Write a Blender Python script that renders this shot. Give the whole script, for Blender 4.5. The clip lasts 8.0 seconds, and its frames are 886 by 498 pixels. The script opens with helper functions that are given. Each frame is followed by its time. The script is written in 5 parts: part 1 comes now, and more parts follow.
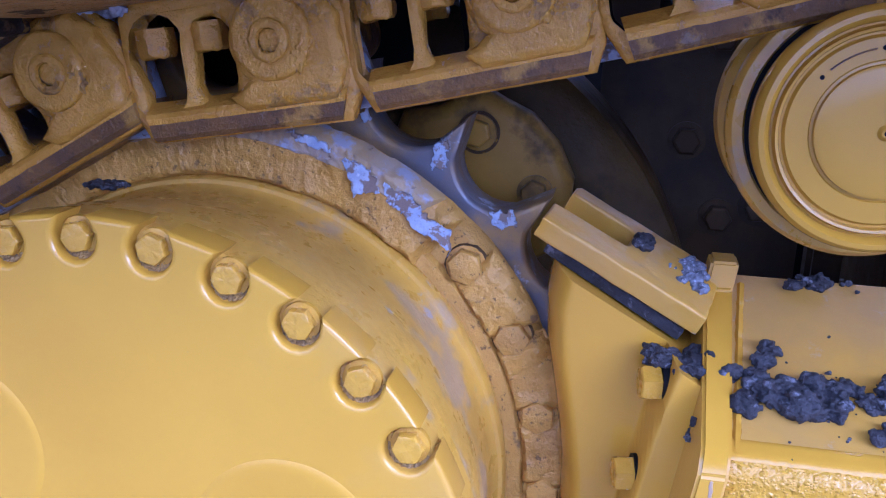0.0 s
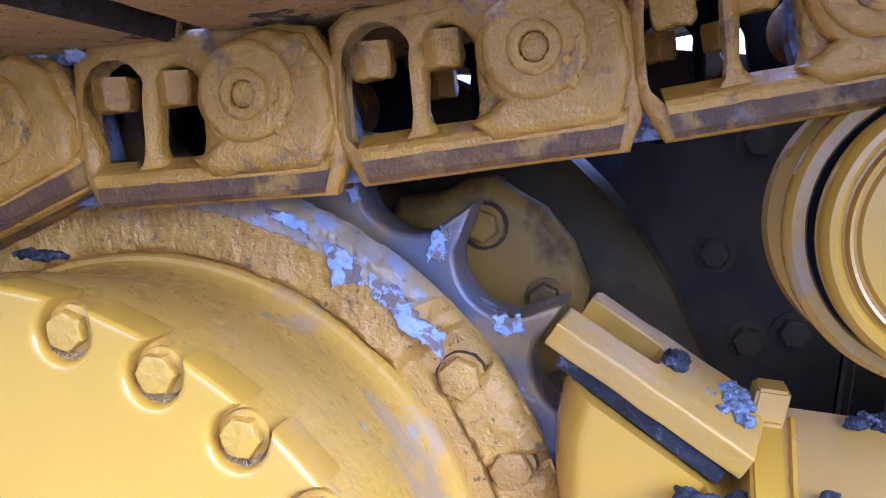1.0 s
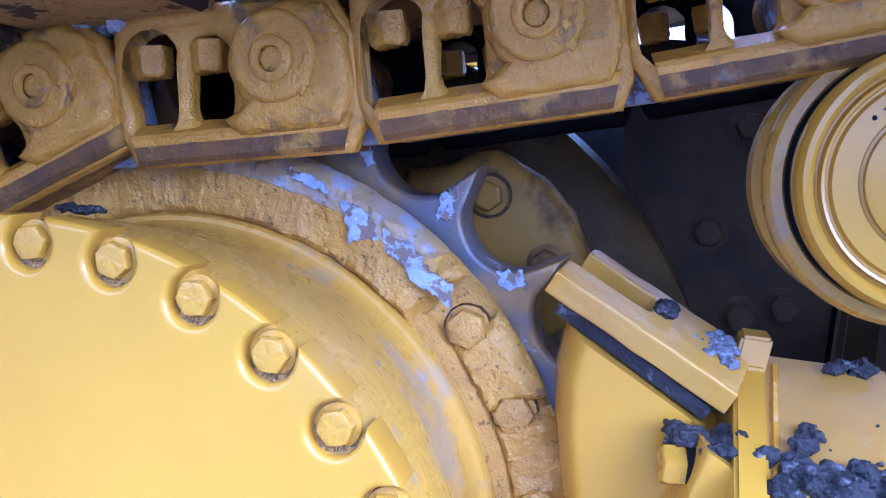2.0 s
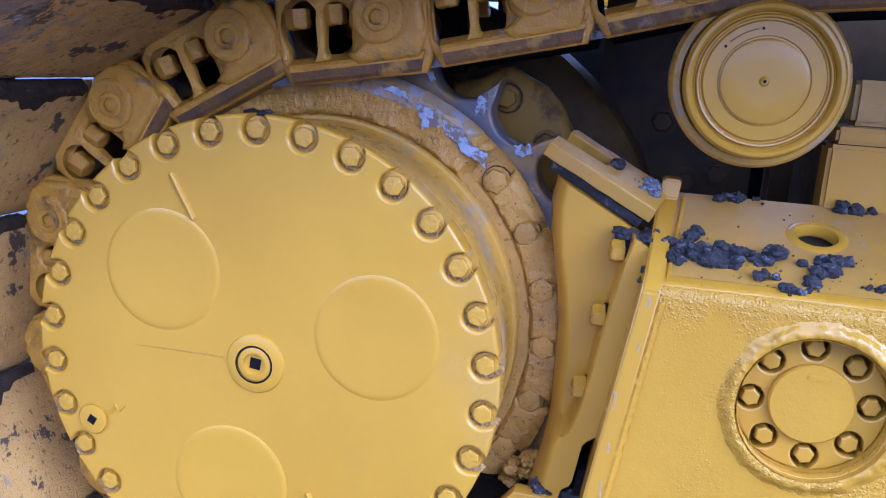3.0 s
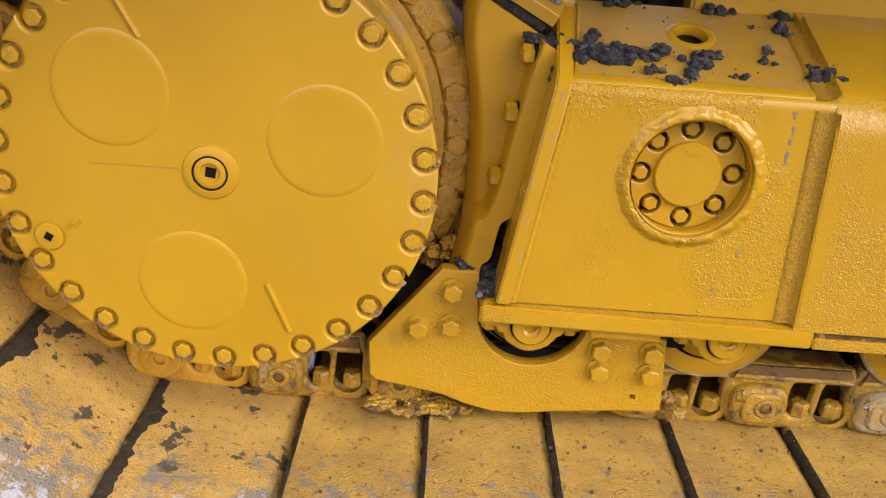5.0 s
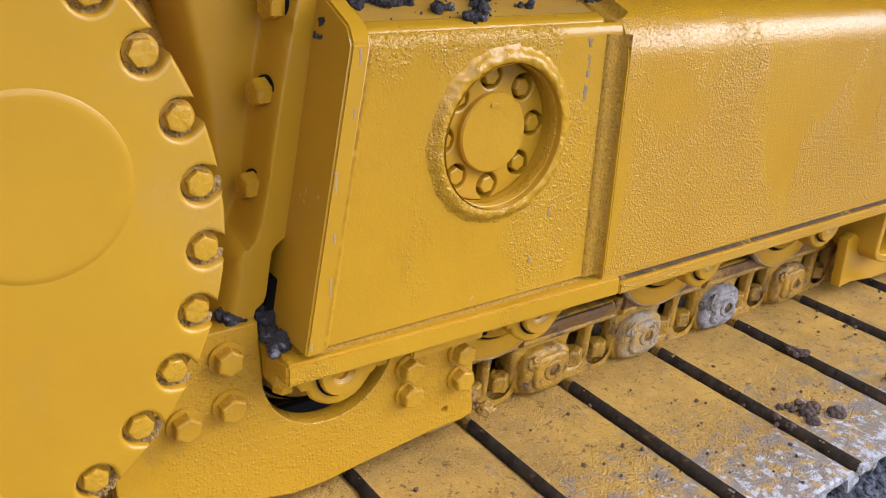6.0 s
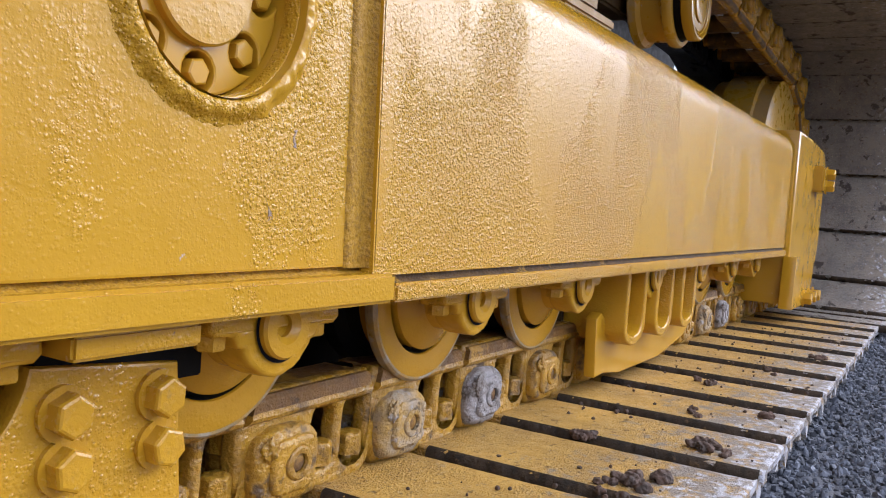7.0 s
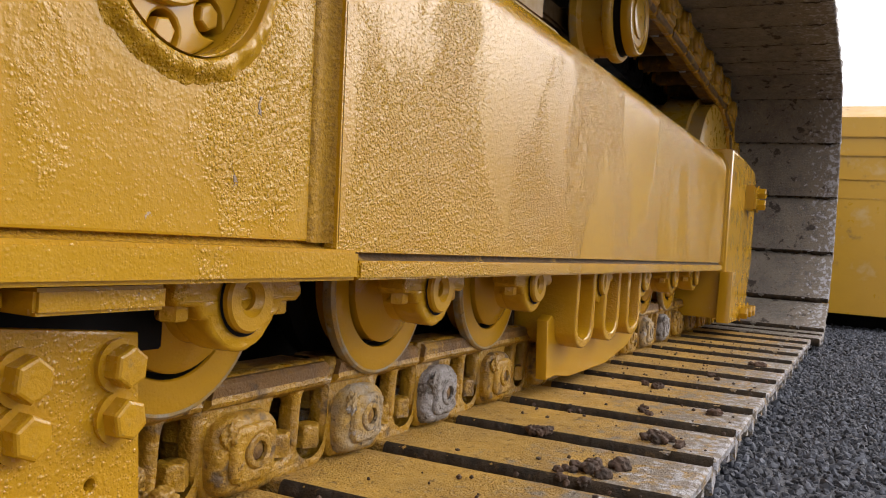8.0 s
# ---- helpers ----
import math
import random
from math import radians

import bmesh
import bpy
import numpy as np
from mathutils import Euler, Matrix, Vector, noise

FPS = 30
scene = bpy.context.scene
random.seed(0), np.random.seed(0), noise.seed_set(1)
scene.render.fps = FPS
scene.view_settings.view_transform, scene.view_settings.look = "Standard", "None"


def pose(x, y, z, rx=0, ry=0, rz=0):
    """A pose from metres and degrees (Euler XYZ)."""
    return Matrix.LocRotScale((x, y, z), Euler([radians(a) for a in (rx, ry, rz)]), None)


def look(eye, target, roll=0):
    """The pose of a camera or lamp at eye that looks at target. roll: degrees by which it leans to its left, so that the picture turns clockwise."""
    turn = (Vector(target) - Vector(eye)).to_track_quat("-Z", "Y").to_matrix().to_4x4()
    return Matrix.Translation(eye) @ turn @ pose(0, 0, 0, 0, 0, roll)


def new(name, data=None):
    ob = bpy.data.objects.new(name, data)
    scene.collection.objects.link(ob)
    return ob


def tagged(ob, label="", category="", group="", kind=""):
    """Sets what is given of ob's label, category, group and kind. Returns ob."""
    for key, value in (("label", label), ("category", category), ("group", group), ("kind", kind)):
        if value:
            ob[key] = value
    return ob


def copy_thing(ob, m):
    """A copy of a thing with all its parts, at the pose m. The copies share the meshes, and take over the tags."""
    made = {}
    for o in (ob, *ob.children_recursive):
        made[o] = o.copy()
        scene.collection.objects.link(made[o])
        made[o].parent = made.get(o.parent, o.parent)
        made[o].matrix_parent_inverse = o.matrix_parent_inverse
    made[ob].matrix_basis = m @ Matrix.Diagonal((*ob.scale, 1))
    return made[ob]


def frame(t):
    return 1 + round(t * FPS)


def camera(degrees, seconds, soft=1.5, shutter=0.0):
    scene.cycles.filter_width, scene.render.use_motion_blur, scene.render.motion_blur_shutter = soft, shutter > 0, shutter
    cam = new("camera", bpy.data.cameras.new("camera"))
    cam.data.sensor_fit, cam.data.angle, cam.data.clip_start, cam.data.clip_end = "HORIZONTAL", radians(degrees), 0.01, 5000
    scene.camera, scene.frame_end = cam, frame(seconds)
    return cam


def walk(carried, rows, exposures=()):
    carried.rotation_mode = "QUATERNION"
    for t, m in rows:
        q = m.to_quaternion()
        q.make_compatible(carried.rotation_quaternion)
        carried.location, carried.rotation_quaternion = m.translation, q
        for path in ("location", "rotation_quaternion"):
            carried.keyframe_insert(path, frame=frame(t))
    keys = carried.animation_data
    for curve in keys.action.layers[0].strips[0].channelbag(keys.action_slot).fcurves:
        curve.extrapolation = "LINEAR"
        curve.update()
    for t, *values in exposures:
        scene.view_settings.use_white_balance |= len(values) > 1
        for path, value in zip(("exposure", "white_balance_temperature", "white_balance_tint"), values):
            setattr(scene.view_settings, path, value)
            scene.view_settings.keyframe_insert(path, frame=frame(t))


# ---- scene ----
cam = camera(54.8, 8.0, 1.1)
PATH = [
    (0, (0.445, -0.654, 0.545), (0.078, 1.238, 0.01), 1.8),
    (0.5, (0.436, -0.565, 0.5), (0.054, 1.37, 0.17), 4.9),
    (1, (0.424, -0.514, 0.496), (0.029, 1.428, 0.227), 5.0),
    (1.2, (0.419, -0.511, 0.487), (0.027, 1.435, 0.247), 5.0),
    (2.5, (0.47, -0.794, 0.436), (0.048, 1.148, 0.205), 5.3),
    (3, (0.513, -1.124, 0.459), (0.099, 0.784, 0.024), 3.9),
    (3.5, (0.564, -1.28, 0.458), (0.139, 0.581, -0.137), 4.1),
    (4, (0.613, -1.389, 0.464), (0.197, 0.454, -0.191), 3.9),
    (4.2, (0.618, -1.401, 0.471), (0.211, 0.428, -0.227), 3.8),
    (5.3, (0.228, -1.181, 0.46), (0.566, 0.618, -0.346), 3.8),
    (5.5, (0.148, -1.057, 0.43), (0.73, 0.685, -0.363), 2.9),
    (6, (0.046, -0.811, 0.345), (1.159, 0.651, -0.447), 4.0),
    (6.5, (0.12, -0.61, 0.157), (1.608, 0.569, -0.471), 5.3),
    (7, (0.252, -0.505, -0.143), (1.972, 0.509, -0.26), 4.2),
    (7.5, (0.243, -0.478, -0.207), (2.039, 0.402, -0.244), 3.5),
    (8, (0.24, -0.482, -0.211), (2.031, 0.408, -0.235), 3.8),
]
EXPOSURE = [(0.0, 1.22, 4000, 39), (0.5, 1.42, 4000, 36), (1.2, 1.85, 3900, 30), (2.5, 1.48, 3750, 32), (3.0, 1.0, 4100, 32), (3.5, 0.8, 4600, 27), (4.2, 0.75, 5700, 20), (5.5, 0.65, 6400, 15), (6.0, 0.66, 5600, 17), (6.5, 0.68, 5400, 22), (7.0, 0.6, 5500, 17), (8.0, 0.18, 6600, 14)]
walk(cam, [(t, look(eye, target, roll)) for t, eye, target, roll in PATH], EXPOSURE)

# ---- light ----
world = bpy.data.worlds.new("world")
scene.world = world
world.use_nodes = True
wt = world.node_tree
sky = wt.nodes.new("ShaderNodeTexSky")
sky.sky_type = "NISHITA"
sky.sun_disc = False
sky.sun_elevation, sky.sun_rotation = radians(30), radians(125.5)
sky.dust_density, sky.air_density, sky.ozone_density = 4.0, 1.0, 1.0
# an even layer of cloud pulls the blue towards white
cloud = wt.nodes.new("ShaderNodeTexNoise")
cloud.inputs["Scale"].default_value, cloud.inputs["Detail"].default_value = 2.2, 6
ramp = wt.nodes.new("ShaderNodeValToRGB")
ramp.color_ramp.elements[0].position, ramp.color_ramp.elements[0].color = 0.35, (7.0, 7.5, 8.8, 1)
ramp.color_ramp.elements[1].position, ramp.color_ramp.elements[1].color = 0.65, (15.0, 15.2, 15.6, 1)
mixw = wt.nodes.new("ShaderNodeMix")
mixw.data_type = "RGBA"
mixw.inputs["Factor"].default_value = 0.92
wt.links.new(cloud.outputs["Fac"], ramp.inputs["Fac"])
where = wt.nodes.new("ShaderNodeTexCoord")
upward = wt.nodes.new("ShaderNodeSeparateXYZ")
wt.links.new(where.outputs["Generated"], upward.inputs[0])
overcast = wt.nodes.new("ShaderNodeMapRange")
for key, value in (("From Min", -0.02), ("From Max", 0.6), ("To Min", 0.6), ("To Max", 2.1)):
    overcast.inputs[key].default_value = value
wt.links.new(upward.outputs["Z"], overcast.inputs["Value"])
layer = wt.nodes.new("ShaderNodeVectorMath")
layer.operation = "SCALE"
wt.links.new(ramp.outputs["Color"], layer.inputs[0])
wt.links.new(overcast.outputs["Result"], layer.inputs["Scale"])
wt.links.new(sky.outputs["Color"], mixw.inputs["A"])
wt.links.new(layer.outputs["Vector"], mixw.inputs["B"])
wt.links.new(mixw.outputs["Result"], wt.nodes["Background"].inputs["Color"])
wt.nodes["Background"].inputs["Strength"].default_value = 0.085
sun = new("sun", bpy.data.lights.new("sun", "SUN"))
sun.data.energy, sun.data.angle, sun.data.color = 1.9, radians(45), (1.0, 0.95, 0.88)
sun.matrix_world = look((4.2, -3.0, 3.0), (0, 0, 0))


# ---- helpers of this scene ----
def W(ob):
    """Where ob stands, by its parents."""
    m = ob.matrix_parent_inverse @ ob.matrix_basis
    return W(ob.parent) @ m if ob.parent else ob.matrix_basis.copy()


def soften(mesh, angle=0.6):
    """Smooth shading with sharp edges kept."""
    bm = bmesh.new()
    bm.from_mesh(mesh)
    for f in bm.faces:
        f.smooth = True
    for e in bm.edges:
        e.smooth = e.calc_face_angle(0.0) < angle
    bm.to_mesh(mesh)
    bm.free()
    return mesh


def mesh_of(bm, angle=0.6):
    mesh = bpy.data.meshes.new("m")
    for f in bm.faces:
        f.smooth = True
    for e in bm.edges:
        e.smooth = e.calc_face_angle(0.0) < angle
    bm.to_mesh(mesh)
    bm.free()
    return mesh


def thing(name, at, label, category, group="", kind=""):
    ob = new(name)
    ob.empty_display_size = 0.05
    ob.matrix_basis = Matrix.Translation(at)
    return tagged(ob, label, category, group, kind)


def part(name, data, material, parent=None, label="", here=None):
    """One mesh under a thing or a part. The mesh is in world places, or in the parent's own where here gives its pose there."""
    mesh = data if isinstance(data, bpy.types.Mesh) else mesh_of(data)
    if not mesh.materials:
        mesh.materials.append(material)
    ob = new(name, mesh)
    if parent:
        ob.parent = parent
        if here is None:
            ob.matrix_parent_inverse = W(parent).inverted()
        else:
            ob.matrix_basis = here
    elif here is not None:
        ob.matrix_basis = here
    if label:
        ob["label"] = label
    return ob


def box(bm, x0, x1, y0, y1, z0, z1, bevel=0.004, m=None):
    made = bmesh.ops.create_cube(bm, size=1.0)["verts"]
    bmesh.ops.transform(bm, verts=made, matrix=Matrix.LocRotScale(((x0 + x1) / 2, (y0 + y1) / 2, (z0 + z1) / 2), None, (x1 - x0, y1 - y0, z1 - z0)))
    if m:
        bmesh.ops.transform(bm, verts=made, matrix=m)
    if bevel:
        edges = list({e for v in made for e in v.link_edges})
        bmesh.ops.bevel(bm, geom=edges, offset=bevel, segments=2, affect="EDGES", clamp_overlap=True)
    return bm


def slab(x0, x1, y0, y1, z0, z1, bevel=0.004, m=None):
    return box(bmesh.new(), x0, x1, y0, y1, z0, z1, bevel, m)


def plate(outline, holes, y0, y1, bevel=0.003, res=1):
    """A plate cut to an outline in x and z, with holes, from y0 (front) to y1 (back)."""
    cu = bpy.data.curves.new("c", "CURVE")
    cu.dimensions, cu.fill_mode = "2D", "BOTH"
    for ring in (outline, *holes):
        sp = cu.splines.new("POLY")
        sp.points.add(len(ring) - 1)
        for p, (x, z) in zip(sp.points, ring):
            p.co = (x, z, 0, 1)
        sp.use_cyclic_u = True
    cu.extrude, cu.bevel_depth, cu.bevel_resolution = max((y1 - y0) / 2 - bevel, 1e-4), bevel, res
    ob = bpy.data.objects.new("c", cu)
    mesh = bpy.data.meshes.new_from_object(ob)
    bpy.data.objects.remove(ob)
    mesh.transform(Matrix(((1, 0, 0, 0), (0, 0, -1, (y0 + y1) / 2), (0, 1, 0, 0), (0, 0, 0, 1))))
    mesh.materials.clear()
    return soften(mesh)


def ring_points(cx, cz, r, n=32, a0=0.0, a1=360.0):
    full = a1 - a0 >= 359.9
    return [(cx + r * math.cos(radians(a0 + (a1 - a0) * i / (n if full else n - 1))), cz + r * math.sin(radians(a0 + (a1 - a0) * i / (n if full else n - 1)))) for i in range(n)]


def stadium(cx, z0, z1, w, lean=0.0, n=8):
    """An upright slot with round ends."""
    r = w / 2
    pts = [(cx + r * math.cos(a) + lean, z1 - r + r * math.sin(a)) for a in np.linspace(0, math.pi, n)]
    return pts + [(cx + r * math.cos(a), z0 + r + r * math.sin(a)) for a in np.linspace(math.pi, 2 * math.pi, n)]


def scallops(big, at, small, count, phase, n=7):
    """A disc's outline with a round pocket for each bolt, open to the rim."""
    half = math.acos((big * big + at * at - small * small) / (2 * big * at))
    pts = []
    for k in range(count):
        c = radians(phase + 360 / count * k)
        nxt = radians(phase + 360 / count * (k + 1))
        cx, cz = at * math.cos(c), at * math.sin(c)
        a0 = math.atan2(big * math.sin(c - half) - cz, big * math.cos(c - half) - cx)
        a1 = math.atan2(big * math.sin(c + half) - cz, big * math.cos(c + half) - cx)
        sweep = (a0 - a1) % (2 * math.pi)
        pts += [(cx + small * math.cos(a0 - sweep * i / 12), cz + small * math.sin(a0 - sweep * i / 12)) for i in range(13)]
        b0, b1 = c + half, nxt - half
        pts += [(big * math.cos(b0 + (b1 - b0) * i / n), big * math.sin(b0 + (b1 - b0) * i / n)) for i in range(1, n)]
    return pts


def turned(profile, n=48, a0=0.0, a1=360.0, wobble=None):
    """A body turned about the y axis from rows of radius and y. wobble(angle, r, y) may add to the radius."""
    bm = bmesh.new()
    full = a1 - a0 >= 359.9
    count = n if full else n + 1
    rows = []
    for r, y in profile:
        row = []
        for i in range(count):
            a = radians(a0 + (a1 - a0) * i / n)
            rr = r + (wobble(a, r, y) if wobble else 0)
            row.append(bm.verts.new((rr * math.cos(a), y, rr * math.sin(a))) if r > 1e-6 or not row else row[0])
        rows.append(row)
    for p, q in zip(rows, rows[1:]):
        for i in range(n):
            j = (i + 1) % count
            quad = []
            for v in (p[i], p[j], q[j], q[i]):
                if v not in quad:
                    quad.append(v)
            if len(quad) > 2:
                bm.faces.new(quad)
    bmesh.ops.recalc_face_normals(bm, faces=bm.faces[:])
    return bm


def swept(path, radius, n=8, rough=0.0, seed=0, flat=1.0):
    """A round bar or weld bead along a path."""
    bm = bmesh.new()
    path = [Vector(p) for p in path]
    rows = []
    for i, p in enumerate(path):
        t = (path[min(i + 1, len(path) - 1)] - path[max(i - 1, 0)]).normalized()
        a = t.orthogonal().normalized() if abs(t.y) > 0.9 else t.cross(Vector((0, 1, 0))).normalized()
        b = t.cross(a)
        row = []
        for k in range(n):
            q = 2 * math.pi * k / n
            rr = radius * (1 + rough * noise.noise(p * 130 + Vector((seed, k * 0.7, 0))))
            row.append(bm.verts.new(p + a * rr * math.cos(q) + b * rr * flat * math.sin(q)))
        rows.append(row)
    for p, q in zip(rows, rows[1:]):
        for k in range(n):
            bm.faces.new((p[k], p[(k + 1) % n], q[(k + 1) % n], q[k]))
    bm.faces.new(rows[0])
    bm.faces.new(rows[-1])
    bmesh.ops.recalc_face_normals(bm, faces=bm.faces[:])
    return bm


def line(a, b, n=24):
    return [Vector(a).lerp(Vector(b), i / n) for i in range(n + 1)]


def hex_head(r, h, washer=0.0, cup=0.0):
    """A hexagon bolt head on a washer, its axis along -y, its foot at the origin."""
    bm = bmesh.new()
    w = 0.004 if washer else 0.0
    if washer:
        prof = turned([(washer, 0.001), (washer, -w), (0, -w)], 24)
        tmp = bpy.data.meshes.new("t")
        prof.to_mesh(tmp)
        prof.free()
        bm.from_mesh(tmp)
        bpy.data.meshes.remove(tmp)
    rows = []
    for rr, y in ((r, 0.0), (r, -w - h * 0.8), (r * 0.93, -w - h * 0.94), (r * 0.8, -w - h)):
        rows.append([bm.verts.new((rr * math.cos(math.pi / 3 * k), y, rr * math.sin(math.pi / 3 * k))) for k in range(6)])
    for p, q in zip(rows, rows[1:]):
        for k in range(6):
            bm.faces.new((p[k], p[(k + 1) % 6], q[(k + 1) % 6], q[k]))
    bm.faces.new(rows[-1])
    bmesh.ops.recalc_face_normals(bm, faces=bm.faces[:])
    return mesh_of(bm, 0.4)


def worn_head(r, h, washer, seed):
    """A painted-over hexagon head with a round flange, its corners softened and its top lumpy; axis along -y."""
    prof, n = [(washer, 0.002), (washer, -0.0022), (washer * 0.985, -0.0032), (1.0, -0.0036), (1.0, -h * 0.55), (1.0, -h * 0.86), (0.93, -h * 0.97), (0.82, -h), (0.55, -h), (0.28, -h), (0.0, -h)], 48
    bm, rows = bmesh.new(), []
    for k, (rr, y) in enumerate(prof):
        row = []
        for i in range(n):
            a = 2 * math.pi * i / n
            hexa = math.cos(math.pi / 6) / math.cos((a + math.pi / 6) % (math.pi / 3) - math.pi / 6)
            if k < 3:
                d = rr
            else:
                d = rr * r * (min(hexa, 1.1) if k < 6 else 0.5 * (hexa + 0.95) if k == 6 else 0.97)
            p = Vector((d * math.cos(a), y, d * math.sin(a)))
            w = 0.0007 * noise.noise(p * 160 + Vector((seed * 9.0, 0, 0))) + 0.0005 * noise.noise(p * 420 + Vector((0, seed * 4.0, 0)))
            row.append(bm.verts.new((p.x * (1 + w * 25), y + (w if k > 2 else 0), p.z * (1 + w * 25))) if rr > 0 or not row else row[0])
        rows.append(row)
    for p, q in zip(rows, rows[1:]):
        for i in range(n):
            quad = []
            for v in (p[i], p[(i + 1) % n], q[(i + 1) % n], q[i]):
                if v not in quad:
                    quad.append(v)
            bm.faces.new(quad)
    bmesh.ops.recalc_face_normals(bm, faces=bm.faces[:])
    return mesh_of(bm, 0.45)


def lump(bm, at, size, seed, stretch=(1, 1, 1), subdiv=2, rough=0.45):
    """An uneven clod, added to bm."""
    made = bmesh.ops.create_icosphere(bm, subdivisions=subdiv, radius=1.0)["verts"]
    off = Vector((seed * 3.1, seed * 7.7, seed * 1.3))
    for v in made:
        d = 1 + rough * noise.noise(v.co * 1.3 + off) + rough * 0.6 * noise.noise(v.co * 3.1 + off)
        v.co = Vector((v.co.x * stretch[0], v.co.y * stretch[1], v.co.z * stretch[2])) * d * size + Vector(at)


def roughen(mesh, size, scale, seed=0.0, cuts=0):
    """Pushes the surface about, as caked mud and rough casting do."""
    bm = bmesh.new()
    bm.from_mesh(mesh)
    if cuts:
        bmesh.ops.triangulate(bm, faces=bm.faces[:])
        for _ in range(cuts):
            long = [e for e in bm.edges if e.calc_length() > 0.0075]
            bmesh.ops.subdivide_edges(bm, edges=long, cuts=1, use_grid_fill=False)
            bmesh.ops.triangulate(bm, faces=bm.faces[:])
    bm.normal_update()
    for v in bm.verts:
        p = v.co * scale + Vector((seed, seed * 2, 0))
        v.co = v.co + v.normal * size * (noise.noise(p) + 0.5 * noise.noise(p * 2.3))
    bm.to_mesh(mesh)
    bm.free()
    mesh.materials.clear()
    return soften(mesh, 0.9)


# ---- materials ----
def surf(name, base, other, scale=6.0, rough=0.45, rvar=0.15, metal=0.0, bumps=(), stains=(), coat=0.0):
    """A procedural surface: two colours in slow patches, stains with a shape of their own, relief at several sizes.
    bumps: rows of scale, strength, distance. stains: rows of colour, scale, threshold, softness, roughness, amount."""
    mat = bpy.data.materials.new(name)
    mat.use_nodes = True
    nt = mat.node_tree
    link, node = nt.links.new, nt.nodes.new
    bsdf = nt.nodes["Principled BSDF"]
    co = node("ShaderNodeTexCoord")
    info = node("ShaderNodeObjectInfo")
    mul = node("ShaderNodeVectorMath")
    mul.operation = "MULTIPLY_ADD"
    mul.inputs[1].default_value = (17.0, 9.0, 23.0)
    link(info.outputs["Random"], mul.inputs[0])
    link(co.outputs["Object"], mul.inputs[2])
    place = mul.outputs["Vector"]

    def tex(s, detail=5, r=0.6):
        n = node("ShaderNodeTexNoise")
        n.inputs["Scale"].default_value, n.inputs["Detail"].default_value, n.inputs["Roughness"].default_value = s, detail, r
        link(place, n.inputs["Vector"])
        return n.outputs["Fac"]

    def ranged(value, lo, hi, a=0.0, b=1.0):
        n = node("ShaderNodeMapRange")
        for k, v in zip(("From Min", "From Max", "To Min", "To Max"), (lo, hi, a, b)):
            n.inputs[k].default_value = v
        link(value, n.inputs["Value"])
        return n.outputs["Result"]

    def mixed(fac, a, b, colour=True):
        n = node("ShaderNodeMix")
        n.data_type = "RGBA" if colour else "FLOAT"
        link(fac, n.inputs["Factor"])
        for key, v in (("A", a), ("B", b)):
            if isinstance(v, bpy.types.NodeSocket):
                link(v, n.inputs[key])
            else:
                n.inputs[key].default_value = (*v, 1) if colour else v
        return n.outputs["Result"]

    colour = mixed(ranged(tex(scale), 0.35, 0.65), base, other)
    gloss = ranged(tex(scale * 4), 0.3, 0.7, rough - rvar, rough + rvar)
    for tint, s, at, soft, r, amount in stains:
        mask = ranged(tex(s, 8, 0.65), at, at + soft, 0.0, amount)
        colour = mixed(mask, colour, tint)
        gloss = mixed(mask, gloss, r, False)
    link(colour, bsdf.inputs["Base Color"])
    link(gloss, bsdf.inputs["Roughness"])
    bsdf.inputs["Metallic"].default_value = metal
    bsdf.inputs["Coat Weight"].default_value = coat
    bsdf.inputs["Coat Roughness"].default_value = 0.2
    last = None
    for s, strength, dist in bumps:
        b = node("ShaderNodeBump")
        b.inputs["Strength"].default_value, b.inputs["Distance"].default_value = strength, dist
        link(tex(s, 4, 0.55), b.inputs["Height"])
        if last:
            link(last, b.inputs["Normal"])
        last = b.outputs["Normal"]
    if last:
        link(last, bsdf.inputs["Normal"])
    return mat


